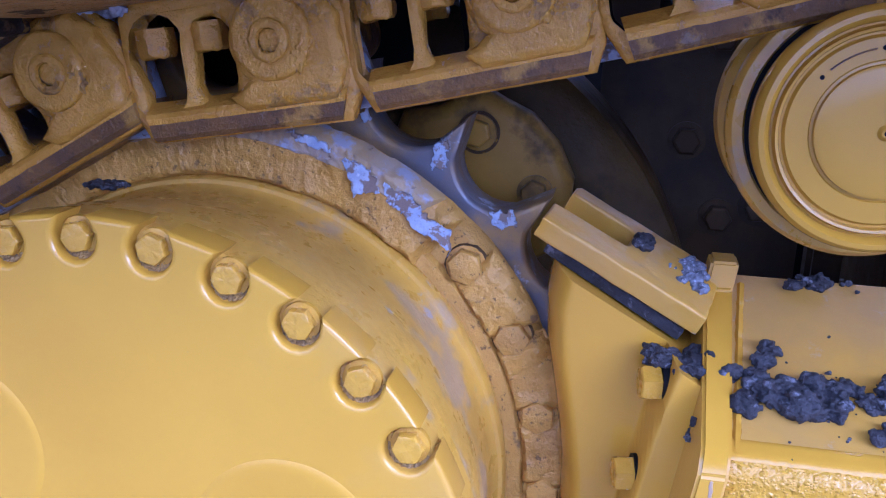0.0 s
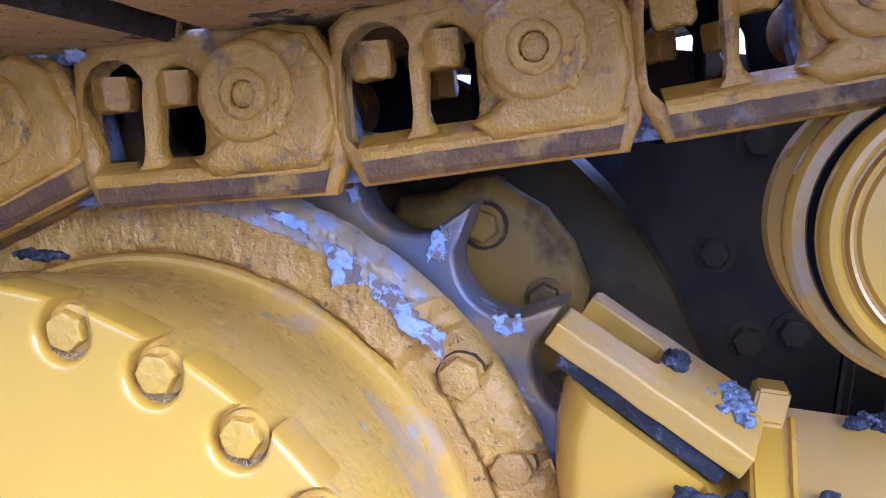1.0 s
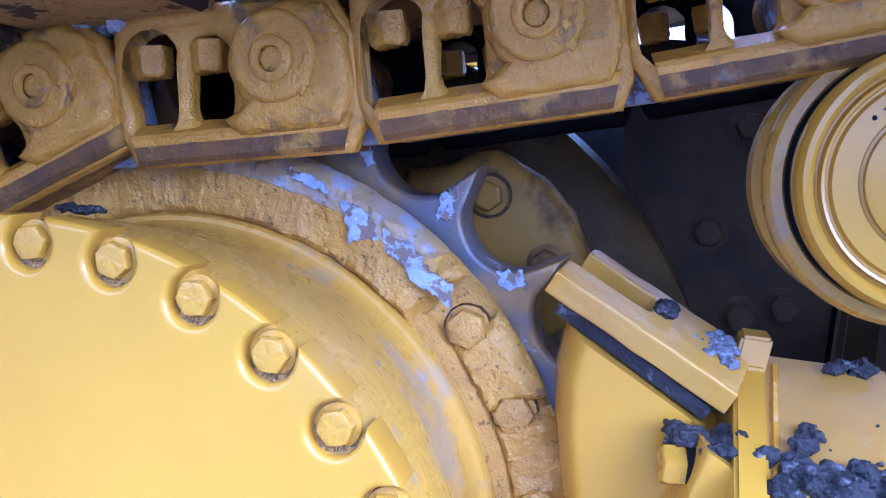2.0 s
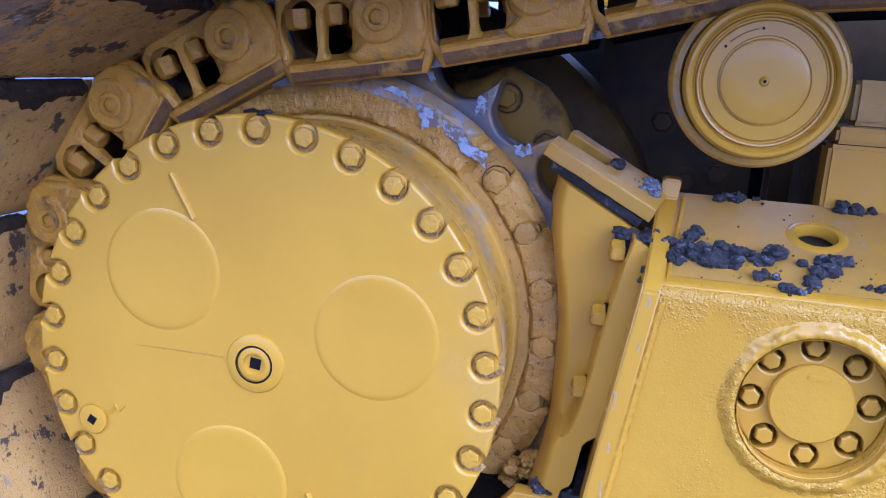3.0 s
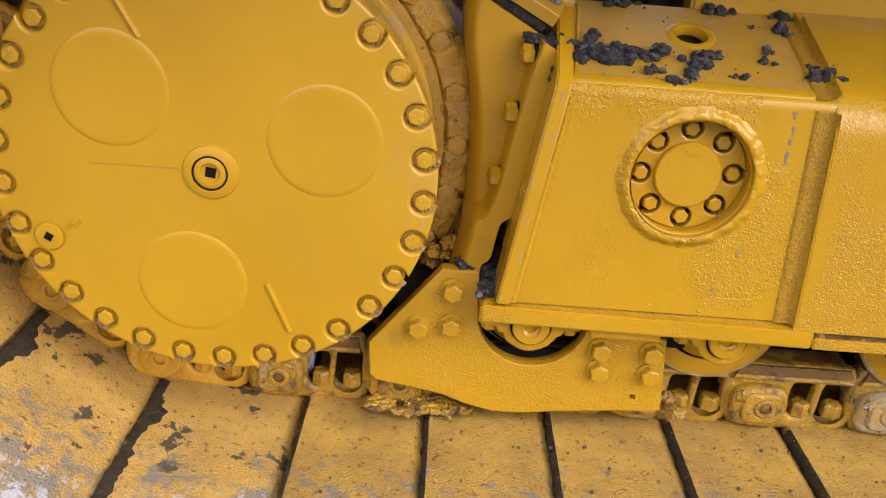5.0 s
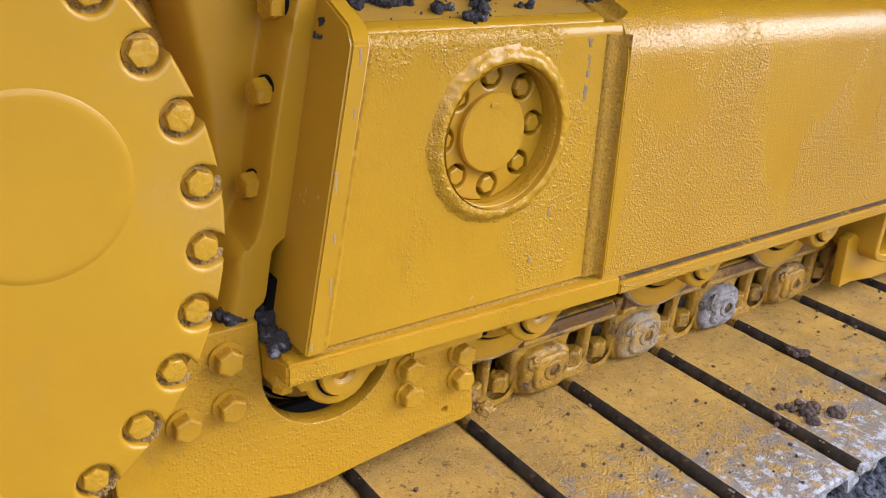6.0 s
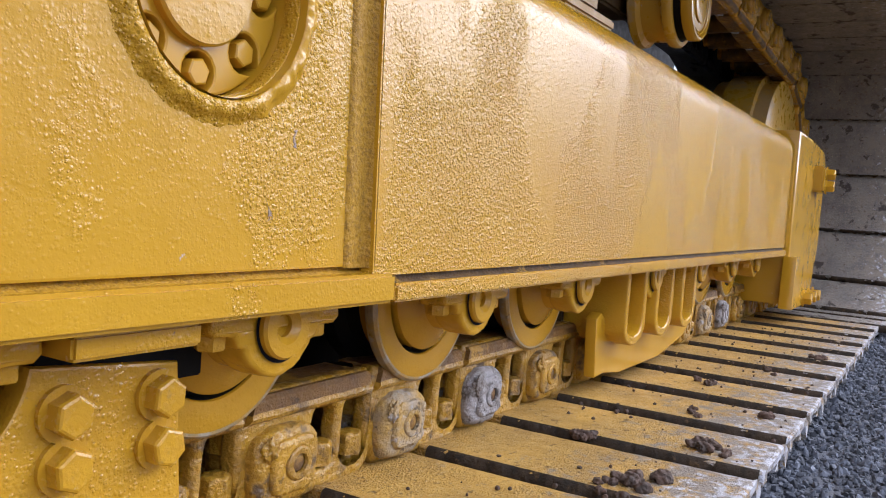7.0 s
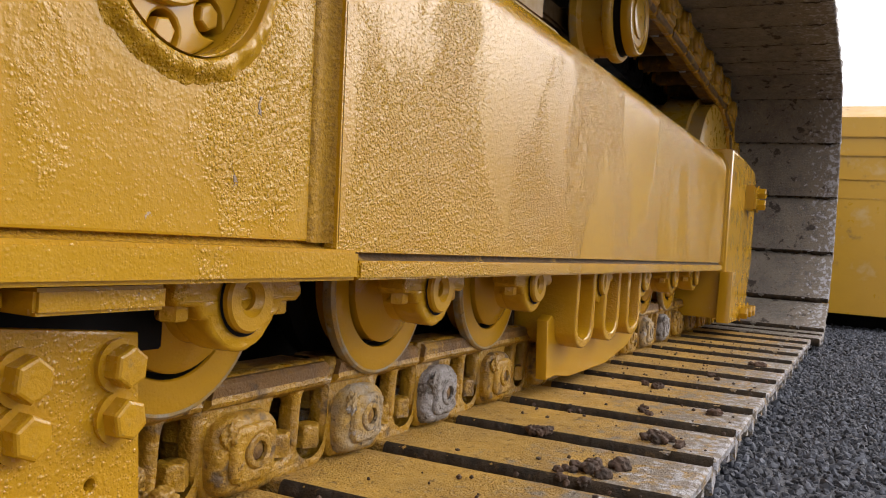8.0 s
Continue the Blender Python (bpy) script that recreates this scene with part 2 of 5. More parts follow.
def stippled(mat, low, high, scale, distance, seed, floor=0.0):
    """Adds thick stippled paint, grainy and pitted, that lies in patches with smoother stretches between."""
    nt = mat.node_tree
    link, node = nt.links.new, nt.nodes.new
    bsdf = nt.nodes["Principled BSDF"]
    co = node("ShaderNodeTexCoord")

    def ranged(value, lo, hi, a=0.0, b=1.0):
        n = node("ShaderNodeMapRange")
        n.interpolation_type = "SMOOTHSTEP"
        for k, v in zip(("From Min", "From Max", "To Min", "To Max"), (lo, hi, a, b)):
            n.inputs[k].default_value = v
        link(value, n.inputs["Value"])
        return n.outputs["Result"]

    def maths(kind, a, b):
        n = node("ShaderNodeMath")
        n.operation = kind
        for k, v in enumerate((a, b)):
            if isinstance(v, float):
                n.inputs[k].default_value = v
            else:
                link(v, n.inputs[k])
        return n.outputs[0]

    # runs of paint draw the patches out downwards
    drawn = node("ShaderNodeMapping")
    drawn.inputs["Scale"].default_value = (1.0, 1.0, 0.5)
    link(co.outputs["Object"], drawn.inputs["Vector"])
    big, grain = node("ShaderNodeTexNoise"), node("ShaderNodeTexNoise")
    big.inputs["Scale"].default_value, big.inputs["Detail"].default_value = 4.0 + seed * 0.1, 7
    grain.inputs["Scale"].default_value, grain.inputs["Detail"].default_value = scale * 0.7, 3
    link(drawn.outputs["Vector"], big.inputs["Vector"])
    link(co.outputs["Object"], grain.inputs["Vector"])

    def drops(s, share):
        """Round drops of many sizes, one in some of the cells."""
        cell, rgb = node("ShaderNodeTexVoronoi"), node("ShaderNodeSeparateColor")
        cell.inputs["Scale"].default_value = s
        link(co.outputs["Object"], cell.inputs["Vector"])
        link(cell.outputs["Color"], rgb.inputs["Color"])
        return maths("MULTIPLY", ranged(cell.outputs["Distance"], 0.62, 0.08), ranged(rgb.outputs["Red"], 1.0 - share, 1.0, 0.0, 1.0))

    relief = maths("ADD", maths("ADD", maths("MULTIPLY", drops(scale, 0.9), 0.85), maths("MULTIPLY", drops(scale * 1.9, 0.8), 0.45)), maths("MULTIPLY", grain.outputs["Fac"], 1.3))
    height = maths("MULTIPLY", relief, ranged(big.outputs["Fac"], low, high, floor, 1.0))
    b = node("ShaderNodeBump")
    b.inputs["Strength"].default_value, b.inputs["Distance"].default_value = 1.0, distance
    link(height, b.inputs["Height"])
    link(bsdf.inputs["Normal"].links[0].from_socket, b.inputs["Normal"])
    link(b.outputs["Normal"], bsdf.inputs["Normal"])
    return mat


YEL, YEL2 = (0.45, 0.24, 0.009), (0.41, 0.212, 0.007)
DUST = (0.38, 0.27, 0.13)
GREY_BARE = (0.36, 0.35, 0.38)
paint = surf("yellow_paint", YEL, YEL2, 3, 0.21, 0.05, bumps=((9, 0.25, 0.004), (70, 0.15, 0.001)), stains=(((0.05, 0.035, 0.02), 60, 0.74, 0.03, 0.7, 0.8), (DUST, 2.5, 0.58, 0.2, 0.6, 0.25)))
paint_top = surf("dusty_top_paint", YEL, YEL2, 3, 0.35, 0.1, bumps=((9, 0.25, 0.004), (80, 0.3, 0.0015), (220, 0.3, 0.0008)), stains=(((0.3, 0.18, 0.06), 3.5, 0.3, 0.3, 0.6, 0.75), ((0.36, 0.3, 0.27), 30, 0.62, 0.08, 0.6, 0.5)))
paint_cast = surf("yellow_cast_paint", YEL, YEL2, 4, 0.17, 0.04, bumps=((14, 0.4, 0.005), (60, 0.15, 0.002), (280, 0.2, 0.0006)), stains=((GREY_BARE, 26, 0.72, 0.03, 0.5, 0.7), ((0.3, 0.14, 0.02), 11, 0.62, 0.2, 0.5, 0.3)))
paint_plate = surf("yellow_plate_paint", YEL, YEL2, 3, 0.13, 0.03, bumps=((12, 0.1, 0.002), (140, 0.2, 0.0012), (330, 0.12, 0.0006)), stains=((GREY_BARE, 22, 0.76, 0.02, 0.5, 0.7),))
paint_pit = surf("yellow_pitted_paint", YEL, YEL2, 4, 0.19, 0.05, bumps=((14, 0.3, 0.004), (95, 0.35, 0.0018), (280, 0.3, 0.0007)), stains=(((0.07, 0.04, 0.014), 120, 0.68, 0.03, 0.6, 0.8), ((0.24, 0.125, 0.02), 13, 0.62, 0.14, 0.6, 0.45)))
stippled(paint_pit, 0.46, 0.6, 190, 0.0012, 3, 0.2)
stippled(paint_cast, 0.47, 0.53, 225, 0.0018, 1, 0.14)
stippled(paint_plate, 0.46, 0.54, 255, 0.0018, 5, 0.25)
for enamel, level in ((paint_cast, 0.36), (paint_plate, 0.42), (paint, 0.42)):
    enamel.node_tree.nodes["Principled BSDF"].inputs["Specular IOR Level"].default_value = level
paint_bar = surf("worn_bar_paint", YEL, YEL2, 5, 0.35, 0.1, bumps=((18, 0.5, 0.006), (80, 0.4, 0.002)), stains=((GREY_BARE, 26, 0.66, 0.05, 0.5, 0.5), (DUST, 4, 0.5, 0.2, 0.6, 0.35)))
paint_bolt = surf("yellow_bolt_paint", YEL, YEL2, 20, 0.25, 0.08, bumps=((120, 0.5, 0.002), (400, 0.4, 0.0008)), stains=(((0.14, 0.08, 0.025), 110, 0.62, 0.08, 0.6, 0.6), ((0.5, 0.5, 0.55), 90, 0.7, 0.03, 0.5, 0.7)))
pocket_dirt = surf("dirt_in_pocket", (0.34, 0.19, 0.03), (0.16, 0.09, 0.02), 140, 0.6, 0.15, bumps=((300, 0.9, 0.002), (800, 0.8, 0.0008)), stains=(((0.06, 0.036, 0.014), 260, 0.56, 0.06, 0.7, 0.7), ((0.42, 0.24, 0.03), 220, 0.6, 0.05, 0.5, 0.7)))
weld_grime = surf("grimy_weld_paint", (0.39, 0.205, 0.011), (0.33, 0.17, 0.012), 30, 0.4, 0.1, bumps=((60, 0.5, 0.004), (190, 1.0, 0.003)), stains=(((0.17, 0.09, 0.016), 240, 0.5, 0.12, 0.6, 0.65), ((0.06, 0.035, 0.014), 420, 0.6, 0.08, 0.7, 0.6)))
paint_dust = surf("dusty_yellow_paint", (0.52, 0.29, 0.018), (0.46, 0.255, 0.022), 7, 0.33, 0.15, bumps=((30, 0.5, 0.004), (130, 0.4, 0.0015)), stains=((GREY_BARE, 16, 0.66, 0.04, 0.6, 0.6), ((0.33, 0.26, 0.17), 5, 0.55, 0.05, 0.6, 0.5)))
chain_paint = surf("muddy_chain_paint", (0.6, 0.31, 0.018), (0.47, 0.235, 0.017), 11, 0.2, 0.08, bumps=((24, 0.6, 0.006), (110, 0.8, 0.003), (330, 1.0, 0.0018)), stains=((GREY_BARE, 14, 0.68, 0.04, 0.5, 0.6), ((0.09, 0.045, 0.014), 17, 0.56, 0.1, 0.6, 0.7)))
pale_chain = surf("dried_mud_on_chain", (0.36, 0.195, 0.016), (0.22, 0.12, 0.02), 9, 0.4, 0.15, bumps=((30, 0.8, 0.006), (120, 0.8, 0.0025)), stains=(((0.3, 0.285, 0.28), 6, 0.54, 0.05, 0.8, 0.85), ((0.06, 0.038, 0.022), 20, 0.56, 0.08, 0.8, 0.8)))
lower_chain = surf("muddy_yellow_link", (0.4, 0.215, 0.014), (0.26, 0.14, 0.018), 12, 0.32, 0.1, bumps=((30, 0.8, 0.006), (120, 0.9, 0.003), (320, 0.8, 0.0012)), stains=(((0.3, 0.26, 0.2), 16, 0.62, 0.06, 0.8, 0.6), ((0.05, 0.03, 0.016), 24, 0.55, 0.1, 0.7, 0.85)))
grey_crust = surf("grey_mud_crust", (0.27, 0.22, 0.15), (0.36, 0.21, 0.03), 22, 0.6, 0.15, bumps=((40, 0.9, 0.006), (140, 1.0, 0.004), (380, 0.9, 0.0015)), stains=(((0.36, 0.34, 0.33), 24, 0.56, 0.06, 0.8, 0.8), ((0.05, 0.035, 0.02), 40, 0.57, 0.06, 0.8, 0.85)))
white_crust = surf("white_mud_crust", (0.3, 0.28, 0.27), (0.17, 0.145, 0.12), 24, 0.7, 0.15, bumps=((40, 0.9, 0.006), (140, 1.0, 0.004), (380, 0.9, 0.0015)), stains=(((0.5, 0.5, 0.52), 34, 0.6, 0.06, 0.8, 0.8), ((0.06, 0.045, 0.03), 36, 0.54, 0.06, 0.8, 0.85)))
rail_steel = surf("worn_rusty_rail", (0.19, 0.095, 0.02), (0.11, 0.06, 0.025), 24, 0.45, 0.12, 0.0, bumps=((60, 0.7, 0.003), (260, 1.0, 0.002)), stains=(((0.4, 0.22, 0.03), 14, 0.54, 0.08, 0.45, 0.85), ((0.2, 0.15, 0.11), 60, 0.6, 0.06, 0.6, 0.6), ((0.04, 0.028, 0.02), 34, 0.58, 0.08, 0.7, 0.7)))
tooth_steel = surf("worn_sprocket_steel", (0.12, 0.108, 0.11), (0.2, 0.13, 0.05), 9, 0.38, 0.1, 0.3, bumps=((40, 0.4, 0.003), (160, 0.3, 0.001)), stains=(((0.45, 0.48, 0.58), 22, 0.6, 0.05, 0.4, 0.8), ((0.3, 0.175, 0.035), 9, 0.44, 0.16, 0.5, 0.85)))
mud_ring = surf("caked_brown_mud", (0.5, 0.27, 0.025), (0.38, 0.2, 0.022), 14, 0.42, 0.12, bumps=((22, 0.4, 0.008), (80, 0.6, 0.003), (260, 1.0, 0.002)), stains=(((0.12, 0.07, 0.03), 34, 0.62, 0.05, 0.9, 0.7), ((0.05, 0.03, 0.015), 120, 0.6, 0.04, 0.9, 0.7)))
grey_film = surf("mauve_grey_film", (0.3, 0.235, 0.17), (0.38, 0.24, 0.06), 16, 0.45, 0.1, bumps=((60, 0.4, 0.004), (220, 0.5, 0.0015)), stains=(((0.3, 0.31, 0.37), 26, 0.56, 0.08, 0.5, 0.8), ((0.09, 0.06, 0.035), 60, 0.62, 0.05, 0.7, 0.6)))
flake = surf("bare_bluish_patch", (0.27, 0.305, 0.4), (0.4, 0.43, 0.5), 60, 0.5, 0.1, bumps=((90, 0.9, 0.003), (300, 0.6, 0.001)), stains=(((0.16, 0.09, 0.03), 55, 0.51, 0.05, 0.6, 0.85), ((0.7, 0.73, 0.78), 40, 0.62, 0.05, 0.5, 0.8)))
dirt_dark = surf("packed_brown_dirt", (0.11, 0.06, 0.02), (0.06, 0.036, 0.016), 30, 0.6, 0.15, bumps=((90, 0.9, 0.004), (300, 0.9, 0.0015)), stains=(((0.36, 0.2, 0.015), 40, 0.6, 0.05, 0.4, 0.8),))
lilac_scuff = surf("scuffed_lilac_paint", (0.3, 0.2, 0.12), (0.4, 0.22, 0.03), 70, 0.4, 0.1, bumps=((150, 0.6, 0.001),))
scuff_grey = surf("scuffed_grey_paint", (0.17, 0.12, 0.09), (0.3, 0.17, 0.03), 60, 0.45, 0.1, bumps=((150, 0.6, 0.001),))
# mud with the sky's light put into its pale colour
pale_mud = surf("sky_paled_mud", (0.5, 0.5, 0.52), (0.36, 0.33, 0.31), 30, 0.7, 0.15, bumps=((90, 0.9, 0.004), (260, 0.8, 0.0015)), stains=(((0.12, 0.08, 0.04), 30, 0.58, 0.06, 0.8, 0.7),))
mud = surf("dark_wet_mud", (0.026, 0.023, 0.022), (0.05, 0.045, 0.044), 30, 0.6, 0.2, bumps=((120, 1.0, 0.005), (330, 0.9, 0.002)), stains=(((0.2, 0.19, 0.2), 70, 0.57, 0.06, 0.6, 0.7),))
edge_mud = surf("dark_edge_mud", (0.045, 0.03, 0.017), (0.022, 0.017, 0.012), 40, 0.75, 0.1, bumps=((90, 0.9, 0.004), (280, 0.8, 0.0015)), stains=(((0.1, 0.06, 0.025), 45, 0.6, 0.06, 0.7, 0.75),))
rubbed = surf("rubbed_rim", (0.36, 0.21, 0.03), (0.25, 0.2, 0.13), 40, 0.4, 0.1, 0.2, bumps=((120, 0.4, 0.002), (330, 0.6, 0.001)), stains=(((0.33, 0.3, 0.25), 30, 0.5, 0.1, 0.5, 0.8), ((0.08, 0.05, 0.02), 70, 0.6, 0.06, 0.6, 0.7)))
grey_crumbs = surf("grey_crumbs", (0.2, 0.2, 0.22), (0.06, 0.058, 0.06), 120, 0.7, 0.1, bumps=((200, 0.8, 0.002),), stains=(((0.38, 0.38, 0.42), 160, 0.55, 0.06, 0.6, 0.8),))
clod_brown = surf("brown_clod", (0.1, 0.06, 0.04), (0.06, 0.045, 0.035), 30, 0.8, 0.1, bumps=((80, 0.9, 0.004),))
# near-black for dark steel, and for deep shade put in as colour
shade_black = surf("shade_black_steel", (0.004, 0.004, 0.0042), (0.011, 0.0095, 0.008), 8, 0.6, 0.15, bumps=((40, 0.4, 0.003),))
# yellow paint darkened for inner parts: their shade is in the colour
shade_paint = surf("shaded_inner_paint", (0.1, 0.06, 0.02), (0.04, 0.03, 0.02), 5, 0.55, 0.1, bumps=((30, 0.5, 0.004),))
stone = surf("grey_gravel_stone", (0.04, 0.042, 0.05), (0.075, 0.08, 0.092), 25, 0.75, 0.1, bumps=((120, 0.6, 0.002),))
# base darkened to paint the shade behind the sprocket; stains are grime
motor_paint = surf("shaded_grimy_motor_paint", (0.12, 0.068, 0.012), (0.05, 0.032, 0.011), 5, 0.5, 0.1, bumps=((30, 0.6, 0.005), (120, 0.5, 0.002)), stains=(((0.02, 0.018, 0.016), 7, 0.55, 0.12, 0.6, 0.8),))
lug_paint = surf("grimy_shaded_lug_paint", (0.36, 0.2, 0.02), (0.26, 0.14, 0.018), 8, 0.4, 0.1, bumps=((24, 0.25, 0.003), (110, 0.3, 0.001)), stains=(((0.05, 0.032, 0.015), 9, 0.56, 0.1, 0.6, 0.7),))
nt = stone.node_tree
geo, tone, blend = nt.nodes.new("ShaderNodeNewGeometry"), nt.nodes.new("ShaderNodeValToRGB"), nt.nodes.new("ShaderNodeMix")
blend.data_type, blend.blend_type = "RGBA", "MULTIPLY"
blend.inputs["Factor"].default_value = 1.0
tone.color_ramp.elements[0].color, tone.color_ramp.elements[1].color = (0.2, 0.2, 0.21, 1), (1.5, 1.5, 1.52, 1)
tone.color_ramp.elements[1].position = 0.9
nt.links.new(geo.outputs["Random Per Island"], tone.inputs["Fac"])
nt.links.new(nt.nodes["Principled BSDF"].inputs["Base Color"].links[0].from_socket, blend.inputs["A"])
nt.links.new(tone.outputs["Color"], blend.inputs["B"])
nt.links.new(blend.outputs["Result"], nt.nodes["Principled BSDF"].inputs["Base Color"])
gravel_bed = surf("gravel_bed", (0.04, 0.042, 0.048), (0.08, 0.08, 0.09), 40, 0.85, 0.1, bumps=((90, 1.0, 0.012), (30, 0.8, 0.012)), stains=(((0.24, 0.24, 0.26), 70, 0.6, 0.05, 0.8, 0.8),))
far_paint = surf("far_yellow_paint", YEL, YEL2, 2, 0.35, 0.1, bumps=((6, 0.3, 0.01),), stains=(((0.16, 0.09, 0.03), 9, 0.6, 0.08, 0.6, 0.6), ((0.5, 0.36, 0.18), 4, 0.55, 0.1, 0.6, 0.5)))


def shoe_surface(name="track_shoe_paint", base=(0.45, 0.26, 0.045), other=(0.31, 0.18, 0.04), shift=0.055, dots=0.69):
    """Yellow overspray on the plate's inner half, scuffed grey and white towards its free end."""
    mat = surf(name, base, other, 9, 0.5, 0.12, bumps=((18, 0.6, 0.006), (110, 0.5, 0.002), (420, 0.9, 0.0015)), stains=(((0.46, 0.36, 0.22), 170, 0.58, 0.06, 0.6, 0.55), ((0.09, 0.05, 0.02), 70, 0.58, 0.07, 0.7, 0.75), ((0.05, 0.032, 0.018), 190, 0.6, 0.06, 0.7, 0.7), ((0.045, 0.035, 0.028), 11, dots, 0.015, 0.75, 0.92)))
    nt = mat.node_tree
    bsdf = nt.nodes["Principled BSDF"]
    link, node = nt.links.new, nt.nodes.new
    now = bsdf.inputs["Base Color"].links[0].from_socket
    co = node("ShaderNodeTexCoord")
    info = node("ShaderNodeObjectInfo")
    sep = node("ShaderNodeSeparateXYZ")
    link(co.outputs["Object"], sep.inputs[0])
    add = node("ShaderNodeVectorMath")
    add.operation = "MULTIPLY_ADD"
    add.inputs[1].default_value = (11, 13, 7)
    link(info.outputs["Random"], add.inputs[0])
    link(co.outputs["Object"], add.inputs[2])
    reach = node("ShaderNodeMapRange")
    for k, v in zip(("From Min", "From Max", "To Min", "To Max"), (0.05, -0.3, -0.2 + shift, 0.08 + shift)):
        reach.inputs[k].default_value = v
    link(sep.outputs["Y"], reach.inputs["Value"])
    for s, lo, hi, tint in ((26, 0.47, 0.6, (0.2, 0.165, 0.125)), (48, 0.6, 0.67, (0.4, 0.39, 0.4))):
        n = node("ShaderNodeTexNoise")
        n.inputs["Scale"].default_value, n.inputs["Detail"].default_value, n.inputs["Roughness"].default_value = s, 9, 0.68
        link(add.outputs["Vector"], n.inputs["Vector"])
        total = node("ShaderNodeMath")
        link(n.outputs["Fac"], total.inputs[0])
        link(reach.outputs["Result"], total.inputs[1])
        rng = node("ShaderNodeMapRange")
        rng.inputs["From Min"].default_value, rng.inputs["From Max"].default_value = lo, hi
        link(total.outputs[0], rng.inputs["Value"])
        mx = node("ShaderNodeMix")
        mx.data_type = "RGBA"
        link(rng.outputs["Result"], mx.inputs["Factor"])
        link(now, mx.inputs["A"])
        mx.inputs["B"].default_value = (*tint, 1)
        now = mx.outputs["Result"]
    link(now, bsdf.inputs["Base Color"])
    return mat


shoe_paint = stippled(shoe_surface(), 0.3, 0.6, 260, 0.0034, 2)
shoe_brown = stippled(shoe_surface("muddy_shoe", (0.5, 0.29, 0.06), (0.38, 0.22, 0.05), 0.055, 0.58), 0.3, 0.6, 230, 0.0024, 6)
shoe_grey = stippled(shoe_surface("grey_worn_shoe", (0.2, 0.175, 0.14), (0.13, 0.115, 0.1), 0.03, 0.585), 0.3, 0.6, 120, 0.003, 4)

for dull, level in ((weld_grime, 0.2), (lug_paint, 0.2), (shade_black, 0.05), (dirt_dark, 0.15), (edge_mud, 0.15), (mud, 0.2), (clod_brown, 0.2), (rail_steel, 0.25), (shade_paint, 0.25), (motor_paint, 0.2), (shoe_paint, 0.22), (shoe_brown, 0.3), (shoe_grey, 0.2)):
    dull.node_tree.nodes["Principled BSDF"].inputs["Specular IOR Level"].default_value = level

# ---- ground ----
GROUND = -0.585
bm = bmesh.new()
bmesh.ops.create_grid(bm, x_segments=40, y_segments=40, size=400)
for v in bm.verts:
    v.co.z = GROUND
tagged(part("ground", bm, gravel_bed), "dark grey gravel yard under the machine", "ground", kind="structure")

def patch(pts, y, seed, lift=0.0015, ragged=1.0):
    """A thin ragged flake bounded by a noisy outline round the given points."""
    out = []
    for i, (x, z) in enumerate(pts):
        x2, z2 = pts[(i + 1) % len(pts)]
        for k in range(18):
            f = k / 18
            px, pz = x + (x2 - x) * f, z + (z2 - z) * f
            d = noise.noise_vector(Vector((px * 170, pz * 170, seed))) * 0.0045 + noise.noise_vector(Vector((px * 600, pz * 600, seed))) * 0.0022
            out.append((px + d.x * ragged, pz + d.z * ragged))
    return plate(out, [], y - lift, y + 0.004, 0.0006, 0)


# ---- final drive ----
PHASE, RB = 7.5, 0.345
drive = thing("final_drive", (0, 0, 0), "round yellow final drive housing with a ring of bolts", "final drive")
part("cover", plate(scallops(0.3605, RB, 0.0265, 30, PHASE), [], -0.012, 0.03, 0.0055, 4), paint, drive, "smooth yellow cover plate with scalloped rim")
part("flange", turned([(0.0, 0.005), (0.35, 0.005), (0.3555, 0.0055), (0.3582, 0.009), (0.3588, 0.02), (0.3585, 0.06)], 120), paint_dust, drive)
part("drum", turned([(0.3587, 0.03), (0.3585, 0.06), (0.357, 0.095), (0.351, 0.128), (0.344, 0.165), (0.341, 0.215), (0.343, 0.238), (0.3465, 0.243), (0.351, 0.2435), (0.3535, 0.247), (0.354, 0.266), (0.34, 0.3)], 120), paint_dust, drive, "dusty drum behind the cover")
bolt_a = [worn_head(0.0148, 0.0135, 0.0178, n) for n in range(4)]
for k in range(30):
    a = radians(PHASE + 12 * k)
    part("bolt", bolt_a[(k * 7) % 4], paint_bolt, drive, here=pose(RB * math.cos(a), 0.004, RB * math.sin(a), 0, random.uniform(0, 60), 0))
# dirt lodged in the lower side of each pocket
def lodged(seed):
    """A crescent of crumbly dirt, thickest straight below the bolt."""
    bm, rows, n, m = bmesh.new(), [], 56, 9
    for i in range(n + 1):
        f = i / n
        a = radians(-165 + 150 * f + 14 * noise.noise(Vector((seed * 3.1, 0.4, 0))))
        full = math.sin(math.pi * f) ** 0.6
        row = []
        for k in range(m + 1):
            u = k / m
            r = 0.0145 + (0.0262 - 0.0145) * u
            p = Vector((r * math.cos(a), 0, r * math.sin(a)))
            grains = 0.6 * noise.noise(p * 330 + Vector((seed * 5, 0, 0))) + 0.5 * noise.noise(p * 800 + Vector((seed, 3, 0)))
            h = full * (0.007 + 0.004 * u) * (1 + 0.55 * grains) - 0.001
            row.append(bm.verts.new((p.x * (1 + 0.02 * grains), -max(h, -0.001), p.z * (1 + 0.02 * grains))))
        rows.append(row)
    for p, q in zip(rows, rows[1:]):
        for k in range(m):
            bm.faces.new((p[k], p[k + 1], q[k + 1], q[k]))
    bmesh.ops.recalc_face_normals(bm, faces=bm.faces[:])
    return mesh_of(bm, 0.5)


